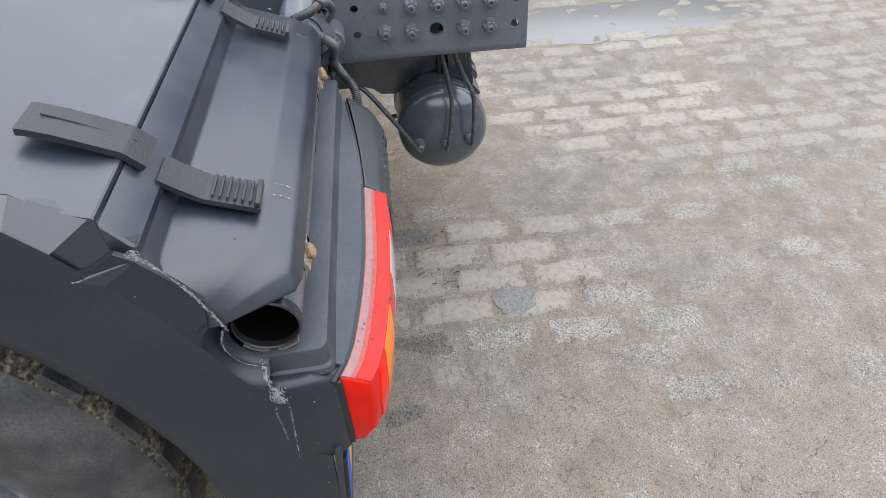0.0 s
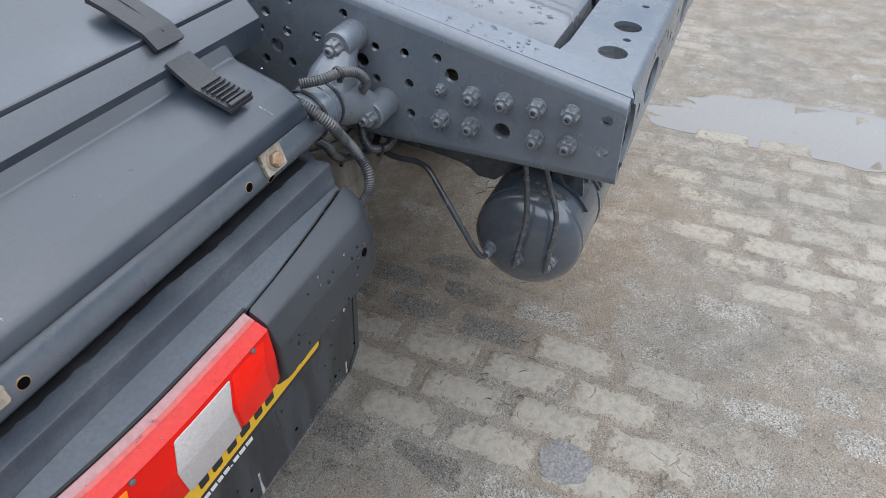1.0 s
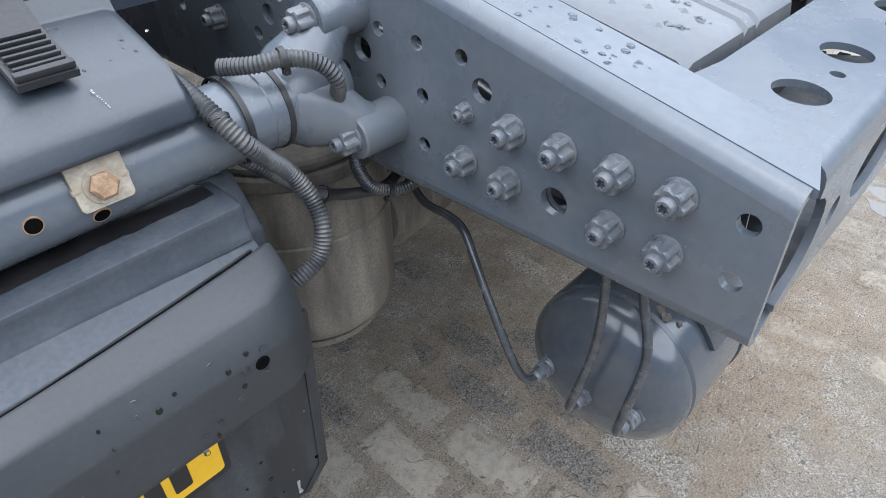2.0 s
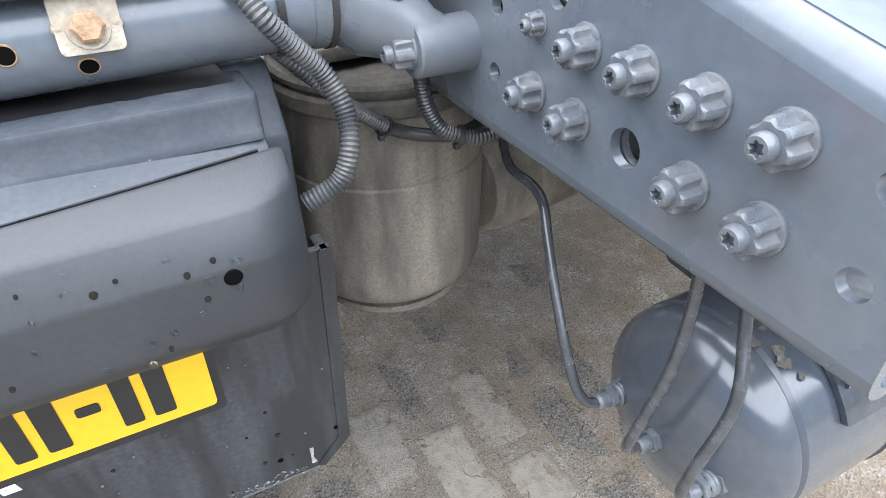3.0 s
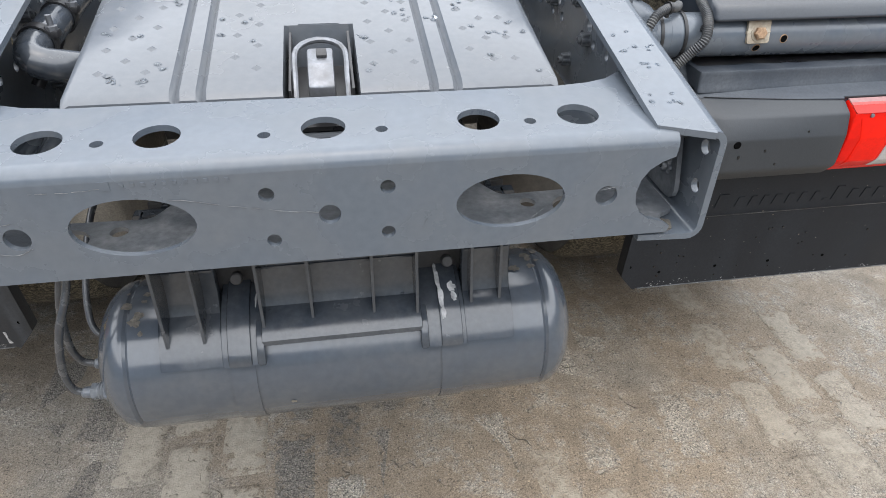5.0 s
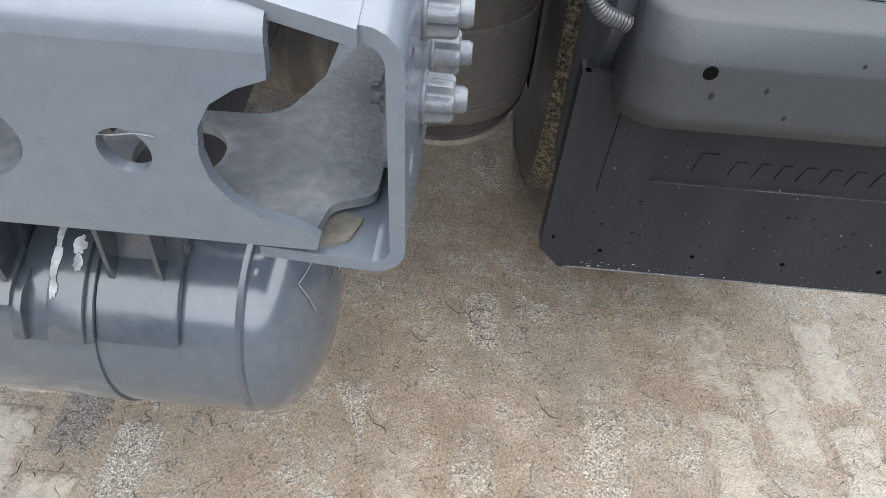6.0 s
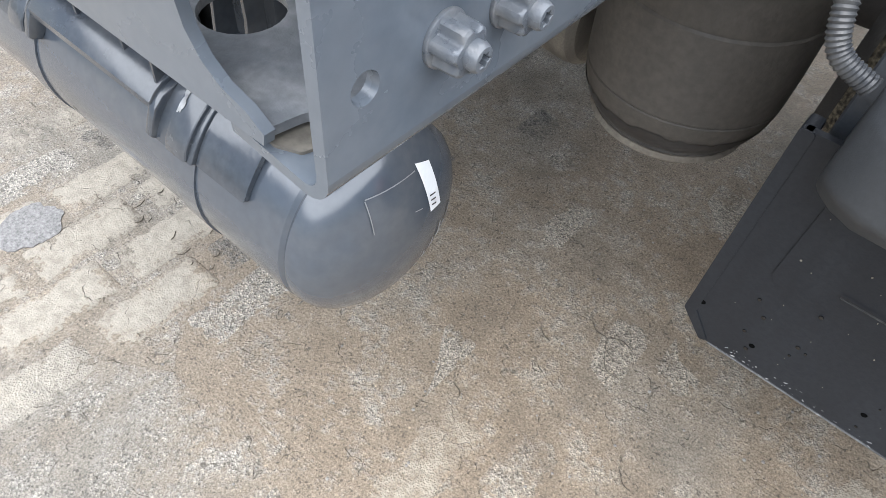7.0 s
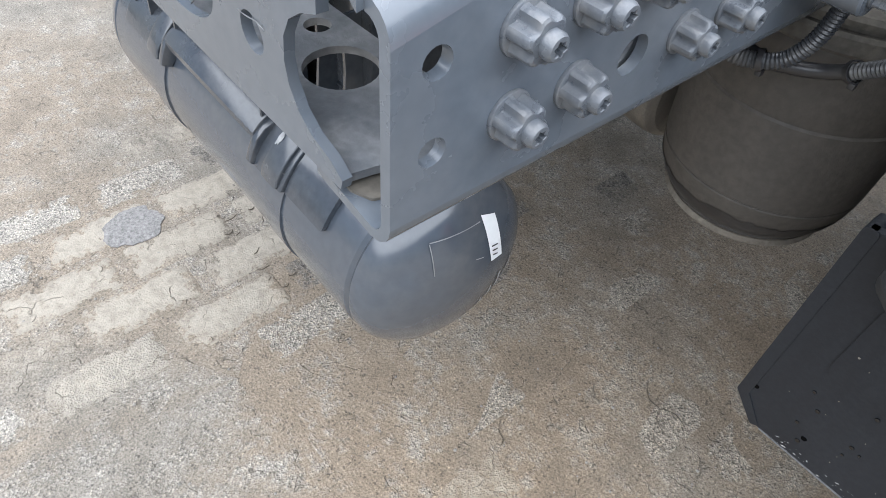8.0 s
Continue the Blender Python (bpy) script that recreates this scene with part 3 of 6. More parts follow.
def air_tank():
    bm = bmesh.new()
    half = []
    for k in range(9):
        a = math.pi / 2 * k / 8
        half.append((TR * 0.992 * math.sin(a), 0.300 + 0.054 * math.cos(a)))
    prof = [*half, (TR * 0.992, 0.297), (TR * 0.968, 0.293), (TR, 0.289), (TR, 0.0)]
    prof[0] = (0.0, prof[0][1])
    full = [(r, h) for r, h in prof] + [(r, -h) for r, h in reversed(prof[:-1])]
    lathe(bm, full, along((0, TY, TZ), (1, 0, 0)), 64)
    tank = part("air_tank", bm, TANKP, truck, "dark grey cylindrical compressed air tank with domed ends")
    # cradle hugging the tank's upper front
    bm = bmesh.new()

    def shell(x0, x1, a0, a1, r0, r1, lip=0.0):
        n = 14
        pr = [(TY - r1 * math.cos(radians(a0 + (a1 - a0) * i / n)), TZ + r1 * math.sin(radians(a0 + (a1 - a0) * i / n))) for i in range(n + 1)]
        pi = [(TY - r0 * math.cos(radians(a0 + (a1 - a0) * i / n)), TZ + r0 * math.sin(radians(a0 + (a1 - a0) * i / n))) for i in range(n + 1)]
        prism(bm, [*pr, *reversed(pi)], x0, x1, 0.002)

    on = lambda a, up: (TY - (TR + up) * math.cos(radians(a)), TZ + (TR + up) * math.sin(radians(a)))

    def wall(x0, x1, a0, up, ends=0.0025):
        """One moulded length of the bracket: it hugs the shell, then sweeps up into an upright web."""
        front = [on(a0 + (64 - a0) * i / 9, up) for i in range(10)]
        y1, z1 = front[-1]
        front += [(y1 + 0.0055, z1 + 0.012), (y1 + 0.0110, z1 + 0.030), (y1 + 0.0130, z1 + 0.060), (y1 + 0.0130, 0.752)]
        back = [(y1 + 0.028, 0.752), (y1 + 0.028, z1 + 0.020)] + [on(a, 0.0008) for a in (76, 66, 56, 46, a0 + 3, a0)]
        prism(bm, [*front, *back], x0, x1, ends)

    for name, x0, x1, a0, up in (("cradle", -0.2465, -0.1655, 27.5, 0.0065), ("clamp", -0.1650, -0.1095, 27, 0.0110), ("cradle", -0.1090, 0.1085, 40, 0.0130), ("clamp", 0.1090, 0.1725, 27, 0.0110), ("cradle", 0.1730, 0.2430, 27.5, 0.0065)):
        bm = bmesh.new()
        if name == "cradle":
            wall(x0, x1, a0, up)
        else:
            shell(x0, x1, a0, 112, TR + 0.0005, TR + up)
        part(name, bm, CASTP, tank, "dark ribbed bracket hugging the tank" if name == "cradle" else "dark strap clamp on the tank")
    # added dark wall: its colour gives the shade in the bracket gaps
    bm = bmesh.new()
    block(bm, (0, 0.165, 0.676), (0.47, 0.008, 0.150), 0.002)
    part("gap_shade_wall", bm, DARK, tank, "dark wall added for the shade in the bracket gaps")
    # rolled lip along the middle of the bracket, turned down beside the clamps
    bm = bmesh.new()
    prism(bm, [on(40, 0.001), on(38.6, 0.012), on(39.2, 0.0190), on(41.5, 0.0222), on(46, 0.0222), on(52, 0.0202), on(58, 0.0172), on(64, 0.0138), on(64, 0.001)], -0.1100, 0.1095, 0.0025)
    for x in (-0.1125, 0.1120):
        prism(bm, [on(27, 0.001), on(26.6, 0.012), on(27.5, 0.0155), on(34, 0.0180), on(40, 0.0205), on(47, 0.0185), on(56, 0.012), on(56, 0.001)], x - 0.0055, x + 0.0055, 0.0025)
    part("lip", bm, CASTP, tank, "rolled edge of the bracket")
    for x in (-0.141, 0.151):
        bm = bmesh.new()
        n = 18
        pr = [on(27 + 76 * i / n, 0.0135 + (0.0025 if i % 18 else 0)) for i in range(n + 1)]
        prism(bm, [*pr, *[on(27 + 76 * i / n, 0.010) for i in range(n, -1, -1)]], x - 0.0155, x + 0.0155, 0.003)
        part("clamp_band", bm, CASTP, tank, "raised band over the clamp")
        bm = bmesh.new()
        lathe(bm, [(0.0, -0.006), (0.0085, -0.006), (0.0088, 0.004), (0.0070, 0.0065), (0.0, 0.007)], along((x + 0.002, 0.136, 0.640), (0, -1, 0.35)), 12)
        part("clamp_bolt", bm, DARK, tank, "dirty bolt head over the clamp")
    # gusset ribs: deep under the cross member, running out on the shell
    for x, foot in ((-0.235, 43), (-0.187, 44), (-0.106, 47), (-0.040, 51), (0.044, 51), (0.104, 47), (0.184, 55), (0.226, 56)):
        bm = bmesh.new()
        fy, fz = on(foot, 0.0135 if abs(x) < 0.11 else 0.007)
        top = 0.090 if abs(x) < 0.15 or x < 0 else 0.113
        pr = [(0.140, 0.752), (top, 0.752), (top + 0.0005, 0.700), (fy - 0.001, fz), (fy + 0.012, fz - 0.002), on(64, 0.004), (0.140, 0.640)]
        prism(bm, pr, x - 0.0020, x + 0.0020, 0.0008)
        part("rib", bm, CASTP, tank)
    # seam ridge across the upright webs and small moulded marks
    for x0, x1 in ((-0.2445, -0.168), (-0.104, 0.102), (0.176, 0.240)):
        bm = bmesh.new()
        y1 = on(64, 0.013 if x0 == -0.104 else 0.0065)[0]
        prism(bm, [(y1 + 0.020, 0.664), (y1 + 0.0105, 0.662), (y1 + 0.0105, 0.659), (y1 + 0.020, 0.657)], x0, x1, 0.0006)
        part("web_ridge", bm, CASTP, tank)
    for x, a in ((-0.098, 60), (0.086, 66), (0.030, 72), (-0.150, 42)):
        bm = bmesh.new()
        y, z = on(a, 0.0125)
        lathe(bm, [(0.0, -0.004), (0.0045, -0.004), (0.0045, 0.0016), (0.0030, 0.0030), (0.0, 0.0032)], along((x, y, z), (0, -math.cos(radians(a)), math.sin(radians(a)))), 12)
        part("boss", bm, CASTP, tank, "small moulded boss")
    for x0, x1 in ((-0.158, -0.124), (0.136, 0.168)):
        bm = bmesh.new()
        n = 40
        pr = [(TY - (TR + 0.0022) * math.cos(radians(30 - 300 * i / n)), TZ + (TR + 0.0022) * math.sin(radians(30 - 300 * i / n))) for i in range(n + 1)]
        pi = [(TY - (TR + 0.0002) * math.cos(radians(30 - 300 * i / n)), TZ + (TR + 0.0002) * math.sin(radians(30 - 300 * i / n))) for i in range(n + 1)]
        prism(bm, [*pr, *reversed(pi)], x0, x1)
        part("strap", bm, TANKP, tank, "flat steel band round the tank")
    # fittings and air lines on one end
    ports = [(0.230, 0.480), (0.169, 0.478), (0.108, 0.481)]
    ends = [((-0.386, 0.233, 0.484), (-0.395, 0.244, 0.503), (-0.396, 0.268, 0.544), (-0.390, 0.302, 0.594), (-0.382, 0.330, 0.632), (-0.374, 0.352, 0.654), (-0.368, 0.380, 0.659), (-0.36, 0.436, 0.655), (-0.33, 0.50, 0.66)),
            ((-0.391, 0.168, 0.488), (-0.394, 0.160, 0.526), (-0.382, 0.152, 0.600), (-0.366, 0.160, 0.665), (-0.352, 0.178, 0.745)),
            ((-0.385, 0.107, 0.492), (-0.384, 0.102, 0.536), (-0.366, 0.100, 0.605), (-0.348, 0.124, 0.660), (-0.338, 0.150, 0.740))]
    for (y, z), line in zip(ports, ends):
        bm = bmesh.new()
        m = along((-0.322, y, z), (-1, 0, 0))
        lathe(bm, [(0.0185, -0.004), (0.0185, 0.010), (0.0130, 0.011), (0.0130, 0.014)], m, 24)
        lathe(bm, [(0.0155, 0.013), (0.0155, 0.021), (0.0120, 0.0215)], m, 6)
        lathe(bm, [(0.0118, 0.0215), (0.0128, 0.0235), (0.0118, 0.0255), (0.0128, 0.0275), (0.0115, 0.0295), (0.0115, 0.032)], m, 24)
        lathe(bm, [(0.0122, 0.032), (0.0122, 0.039), (0.0095, 0.040)], m, 6)
        lathe(bm, [(0.0082, 0.040), (0.0082, 0.050), (0.0062, 0.053), (0.0, 0.053)], m, 16)
        part("fitting", bm, BOLTP, tank, "threaded steel air fitting")
        bm = bmesh.new()
        pipe(bm, [(-0.372, y, z), *line], 0.0054, 12, 0.006)
        part("air_line", bm, AIRM, tank, "thin black plastic air line")
    bm = bmesh.new()
    lathe(bm, [(0.0, 0.0), (0.009, 0.0), (0.009, 0.006), (0.0058, 0.007), (0.0058, 0.024), (0.0, 0.025)], along((-0.163, 0.272, 0.456), (0, 1, -0.1)), 14)
    part("drain_valve", bm, CABLE, tank, "short black drain valve")
    # paper sticker on the far dome
    def dome(y, z, lift):
        q = Vector((0.0, y - TY, z - TZ))
        h = 0.300 + 0.054 * math.sqrt(max(0.0, 1 - (q.length / (TR * 0.992)) ** 2))
        nrm = Vector(((h - 0.300) / 0.054 ** 2, q.y / TR ** 2, q.z / TR ** 2)).normalized()
        return Vector((h, y, z)) + nrm * lift

    def patch(name, c, lift, material, parent, label="", n=6):
        bm = bmesh.new()
        g = []
        for i in range(n + 1):
            for j in range(n + 1):
                u, v = i / n, j / n
                y, z = [(1 - u) * ((1 - v) * c[0][k] + v * c[3][k]) + u * ((1 - v) * c[1][k] + v * c[2][k]) for k in (0, 1)]
                g.append(bm.verts.new(dome(y, z, lift)))
        for i in range(n):
            for j in range(n):
                k = i * (n + 1) + j
                bm.faces.new((g[k], g[k + 1], g[k + n + 2], g[k + n + 1]))
        return part(name, bm, material, parent, label)

    patch("sticker", [(0.1895, 0.5715), (0.2090, 0.5635), (0.2165, 0.5090), (0.1985, 0.5120)], 0.0014, WHITEP, tank, "small white paper sticker with fine print")
    for k in range(3):
        z, y = 0.5330 - 0.0062 * k, 0.1985 + 0.0010 * k
        patch("bar", [(y, z), (y + 0.0095 - 0.001 * k, z - 0.0026), (y + 0.0095 - 0.001 * k, z - 0.0044), (y, z - 0.0018)], 0.0018, INK, tank, "", 2)
    for a, b_ in (((0.1285, 0.5680), (0.1870, 0.5665)), ((0.1280, 0.5670), (0.1268, 0.5330)), ((0.1760, 0.5290), (0.1868, 0.5255))):
        d = Vector((b_[0] - a[0], b_[1] - a[1])).normalized() * 0.0005
        patch("etched_line", [(a[0] + d.y, a[1] - d.x), (b_[0] + d.y, b_[1] - d.x), (b_[0] - d.y, b_[1] + d.x), (a[0] - d.y, a[1] + d.x)], 0.0012, BAREMETAL, tank, "thin pale etched line", 8)
    for k, (y, z0, z1) in enumerate(((0.196, 0.452, 0.408), (0.209, 0.462, 0.415), (0.221, 0.476, 0.424), (0.231, 0.470, 0.432), (0.240, 0.486, 0.440), (0.247, 0.480, 0.452), (0.180, 0.430, 0.402))):
        w = 0.0014 + 0.0010 * (k % 3)
        patch("dried_streak", [(y - w * 0.4, z0), (y + w * 0.4, z0), (y + w + 0.002, z1), (y - w + 0.002, z1)], 0.0010, SCUFF, tank, "pale dried water streak", 8)
    # chipped paint and caked dirt on cradle and shell
    def caked(name, x, ang, rx, ra, lift, material, label, seed):
        bm = bmesh.new()
        ring, n = [], 26
        on = lambda u, a: (u, TY - (TR + lift) * math.cos(radians(a)), TZ + (TR + lift) * math.sin(radians(a)))
        for i in range(n):
            q = 2 * math.pi * i / n
            f = 0.9 + 0.45 * noise.noise(Vector((1.6 * math.cos(q), 1.6 * math.sin(q), seed))) + 0.25 * noise.noise(Vector((5 * math.cos(q), 5 * math.sin(q), seed)))
            ring.append(bm.verts.new(on(x + rx * f * math.cos(q), ang + ra * f * math.sin(q))))
        mid = bm.verts.new(on(x, ang))
        for i in range(n):
            bm.faces.new((ring[i - 1], ring[i], mid))
        part(name, bm, material, tank, label)

    for x, a, rx, ra, lift, q in ((0.138, 72, 0.0040, 8, 0.0166, 1.3), (0.140, 60, 0.0044, 7, 0.0166, 2.9), (0.137, 82, 0.0030, 5, 0.0166, 3.3), (0.141, 49, 0.0036, 5, 0.0166, 3.9),
                                  (0.156, 66, 0.0062, 4.5, 0.0168, 4.1), (0.158, 59, 0.0048, 3.5, 0.0167, 4.8), (-0.118, 70, 0.0016, 5, 0.0118, 6.1)):
        caked("paint_chip", x, a, rx, ra, lift, PRIMER, "chipped paint showing white primer", q)
    for k in range(16):
        x, a = ((-0.276, 62), (-0.282, 84), (0.272, 88), (0.292, 96))[k % 4]
        x, a = x + 0.014 * math.sin(7.1 * k), a + 7 * math.cos(4.3 * k)
        f = 0.35 + 0.65 * (0.5 + 0.5 * math.sin(2.7 * k + 1))
        caked("caked_dirt", x, a, 0.0085 * f, 3.6 * f, 0.0008 + 0.0001 * k, CLUMP, "dry mud clinging to the tank", 5.3 + 1.7 * k)
    caked("caked_dirt", -0.08, -12, 0.004, 2, 0.0006, CAKED, "pale caked dirt", 9.0)
    return tank


air_tank()


# ---- mudguards, one a side ----
def lid_z(y):
    return 1.027 + 0.24 * math.sin(min(max((y - 0.538) / 1.16, 0), 1) * math.pi) ** 1.6


def crease_z(y):
    return 0.974 + 0.030 * min(max((0.565 - y) / 0.049, 0), 1) + 0.238 * math.sin(min(max((y - 0.60) / 1.03, 0), 1) * math.pi) ** 1.6


def lid_edge(y):
    """How far out the lid's flat top runs before the bevelled corner."""
    return float(np.interp(y, [0.50, 0.541, 0.572, 0.607, 0.66, 0.75], [1.249, 1.249, 1.241, 1.226, 1.238, 1.250]))


def mudguard(s):
    return part("mudguard", *arch_shell(s), truck, "dark plastic wheel arch cover with rubber straps", 62)


def arch_shell(s):
    """Upper cover: rear box, raised cross strip, lid over the wheel."""
    bm = bmesh.new()
    box = fillet([(0.530, 0.888), (0.530, 0.987), (0.5165, 0.986), (0.506, 0.967), (0.428, 0.940), (0.400, 0.922), (0.3915, 0.9005), (0.440, 0.896)],
                 [0.0, 0.0, 0.003, 0.006, 0.030, 0.02, 0.004, 0.0], 6)
    end = fillet([(0.530, 0.888), (0.530, 0.987), (0.514, 0.985), (0.498, 0.966), (0.470, 0.925), (0.457, 0.914), (0.447, 0.905), (0.468, 0.896)],
                 [0.0, 0.0, 0.003, 0.006, 0.020, 0.012, 0.004, 0.0], 6)
    core = (0.49, 0.91)
    rows = []
    lean = lambda y, z: 1.206 + (0.034 * min(max((y - 0.434) / 0.074, 0), 1) if z > 0.93 else 0.026 * (0.941 - z) / 0.050)
    for k, e, run in ((0.93, 0.0, 0.640), (1.0, 0.0, 0.648), (1.0, 0.0, None), (1.0, 0.10, 0.0), (1.0, 1.0, 1.2605)):
        row = []
        for p, q in zip(box, end):
            x = lean(*p) - 0.012 if run is None else lean(*p) + 0.003 if run == 0.0 else run
            y, z = p[0] + (q[0] - p[0]) * e, p[1] + (q[1] - p[1]) * e
            row.append(bm.verts.new((s * x, core[0] + (y - core[0]) * k, core[1] + (z - core[1]) * k)))
        rows.append(row)
    for a, b in zip(rows, rows[1:]):
        for i in range(len(a)):
            bm.faces.new((a[i - 1], a[i], b[i], b[i - 1]))
    bm.faces.new(rows[0]), bm.faces.new(rows[-1])
    return bm, BOXM


def on_side(s):
    g = mudguard(s)
    R = lambda p: (s * p[0], p[1], p[2])
    # raised strip across the cover
    bm = bmesh.new()
    prism(bm, fillet([(0.517, 0.96), (0.5140, 0.9925), (0.5165, 0.9955), (0.5365, 1.0215), (0.5375, 1.018), (0.5375, 0.96)], [0, 0.001, 0.001, 0.002, 0.001, 0], 3), s * 0.56, s * 1.252, 0.004)
    part("cross_strip", bm, LIDM, g)
    # lid over the wheel, arched
    bm = bmesh.new()
    rows = []
    for y in (0.538, 0.5395, 0.555, 0.572, 0.590, 0.607, 0.633, 0.66, 0.70, *[0.75 + 0.04 * i for i in range(21)]):
        z, x = lid_z(y) - (0.0015 if y < 0.539 else 0.0), lid_edge(y)
        rows.append([bm.verts.new(R(p)) for p in ((0.540, y, z), (x - 0.0025, y, z), (x, y, z - 0.0008), (x, y, z - 0.02), (0.540, y, z - 0.02))])
    for a, b in zip(rows, rows[1:]):
        for i in range(5):
            bm.faces.new((a[i - 1], a[i], b[i], b[i - 1]))
    bm.faces.new(rows[0]), bm.faces.new(rows[-1])
    part("lid", bm, LIDM, g, "large smooth arch lid")
    # bevelled shoulder between the lid and the side skirt
    bm = bmesh.new()
    rows = []
    ridge = [((1.2475, 0.5150, 0.9945), (0.5155, 0.9900)), ((1.2475, 0.5410, 1.0245), (0.562, 0.9765)), ((1.2475, 0.5425, 1.0252), (0.580, 1.0020)), ((lid_edge(0.607) - 0.0015, 0.607, lid_z(0.607) - 0.0012), (0.604, 1.030))]
    for y in [0.66, 0.70, 0.75] + [0.80 + 0.045 * i for i in range(18)]:
        ridge.append(((lid_edge(y) - 0.0015, y, lid_z(y) - 0.0012), (y, lid_z(y) - 0.012)))
    for (xt, yt, zt), (y, zb) in ridge:
        zs = min(crease_z(y), zb - 0.002)
        q = min(max((0.562 - y) / 0.040, 0), 1)
        rows.append([bm.verts.new(R(p)) for p in ((1.200, yt, zt - 0.003), (xt, yt, zt), (1.2612, y, zb), (1.2622, y, zs + 0.0015), (1.2655 - 0.0028 * q, y, zs), (1.2655 - 0.0028 * q, y, zs - 0.004), (1.2615, y, zs - 0.03))])
    for a, b in zip(rows, rows[1:]):
        for i in range(len(a)):
            bm.faces.new((a[i - 1], a[i], b[i], b[i - 1]))
    bm.faces.new(rows[0]), bm.faces.new(rows[-1])
    part("shoulder", bm, BOXM, g, "", 22)
    # side skirt with the wheel opening
    bm = bmesh.new()
    arc = []
    for k in range(25):
        a = radians(198 - (198 - 8) * k / 24)
        arc.append((1.115 + 0.573 * math.cos(a), 0.565 + 0.577 * math.sin(a)))
    upper = [(y, crease_z(y) + (0.002 if y > 0.52 else -0.016)) for y in [1.72, 1.5, 1.3, 1.115, 1.0, 0.9, 0.8, 0.7, 0.62, 0.553, 0.53, 0.516]]
    notch = [(0.437 + 0.0590 * math.cos(a), 0.857 + 0.0590 * math.sin(a)) for a in [radians(44 - 9 * k) for k in range(15)]]
    skirt = [(0.548, 0.345), *arc, (1.72, 0.62), *upper, (0.490, 0.957), (0.474, 0.932), *notch, (0.440, 0.792), (0.430, 0.772), (0.424, 0.662), (0.402, 0.650), (0.404, 0.60), (0.422, 0.335)]
    sheet(bm, skirt, [], lambda u, v, w: (s * (1.263 - w), u, v), 0.006)
    part("side_skirt", bm, PLASTIC, g, "plain plastic side with scuffed seam")
    # rolled lip round the wheel opening
    bm = bmesh.new()
    rows = []
    for k in range(41):
        a = radians(197 - 187 * k / 40)
        rows.append([bm.verts.new((s * x, 1.115 + r * math.cos(a), 0.565 + 1.006 * r * math.sin(a))) for r, x in ((0.570, 1.2500), (0.5712, 1.2660), (0.575, 1.2715), (0.595, 1.2735), (0.650, 1.2728), (0.676, 1.2690), (0.692, 1.2628))])
    for a, b in zip(rows, rows[1:]):
        for i in range(6):
            bm.faces.new((a[i], a[i + 1], b[i + 1], b[i]))
    part("arch_lip", bm, PLASTIC, g, "rolled plastic lip round the wheel opening", 50)
    # inner liner of the arch
    bm = bmesh.new()
    li = [(1.115 + 0.590 * math.cos(radians(200 - 190 * k / 24)), 0.565 + 0.594 * math.sin(radians(200 - 190 * k / 24))) for k in range(25)]
    ribbon(bm, li, s * 0.62, s * 1.255, 0.008)
    part("arch_liner", bm, LINER, g, "dirty bristly spray liner")
    # ledges under the tube
    bm = bmesh.new()
    led = fillet([(0.630, 0.3792), (1.2385, 0.3815), (1.2415, 0.448), (1.2380, 0.476), (0.630, 0.476)], [0.006, 0.014, 0.004, 0, 0.006], 5)
    rows = [[bm.verts.new((s * (x + (0.93 - x) * q * 0.02 + (d if x > 1.2 else 0.0)), y + (0.43 - y) * q * 0.10 - (0.6 * d if y < 0.40 else 0.0), z)) for x, y in led]
            for q, z, d in ((0.0, 0.786, 0.006), (0.0, 0.7935, 0.0045), (0.0, 0.7965, 0.0015), (0.0, 0.8150, 0.0), (0.05, 0.8185, 0.0), (0.16, 0.8205, 0.0), (0.45, 0.8212, 0.0))]
    for a, b in zip(rows, rows[1:]):
        for i in range(len(a)):
            bm.faces.new((a[i - 1], a[i], b[i], b[i - 1]))
    bm.faces.new(rows[0]), bm.faces.new(rows[-1])
    low = fillet([(0.475, 0.794), (0.381, 0.7925), (0.3430, 0.7780), (0.349, 0.740), (0.42, 0.735), (0.475, 0.76)], [0, 0.004, 0.004, 0.003, 0, 0], 3)
    prism(bm, low, s * 0.630, s * 1.2300, 0.002, steps=24, shape=lambda x, y, z: (x, y + (0.42 * max(0.0, abs(x) - 1.0) ** 2 + 3.0 * max(0.0, abs(x) - 1.2) ** 2 + 0.0285 * max(0.0, (0.893 - abs(x)) / 0.273) ** 1.4) * min(max((0.40 - y) / 0.05, 0), 1), z))
    part("light_carrier", bm, LEDGEM, g, "stepped plastic ledge")
    bm = bmesh.new()
    plan = fillet([(1.2150, 0.3660), (1.2380, 0.3700), (1.2510, 0.3800), (1.2615, 0.404), (1.2648, 0.440), (1.2640, 0.480)], [0, 0.01, 0.02, 0.05, 0.05, 0], 5, closed=False)
    rows = []
    for z, ins in ((0.636, 0.012), (0.641, 0.004), (0.650, 0.0), (0.70, 0.0), (0.735, 0.0), (0.766, 0.0), (-0.0120, 0.0008), (-0.0055, 0.0030), (-0.0018, 0.0075), (0.0, 0.0140), (0.0005, 0.030)):
        row = []
        for x, y in plan:
            q = Vector((1.17 - x, 0.445 - y)).normalized() * ins
            h = float(np.interp(y, [0.366, 0.376, 0.394, 0.47], [0.7772, 0.7795, 0.7928, 0.7935]))
            row.append(bm.verts.new((s * (x + q.x), y + q.y, h + z if z <= 0.1 else z)))
        row.append(bm.verts.new((s * 1.18, 0.480, row[-1].co.z)))
        row.append(bm.verts.new((s * 1.18, 0.3700, row[0].co.z)))
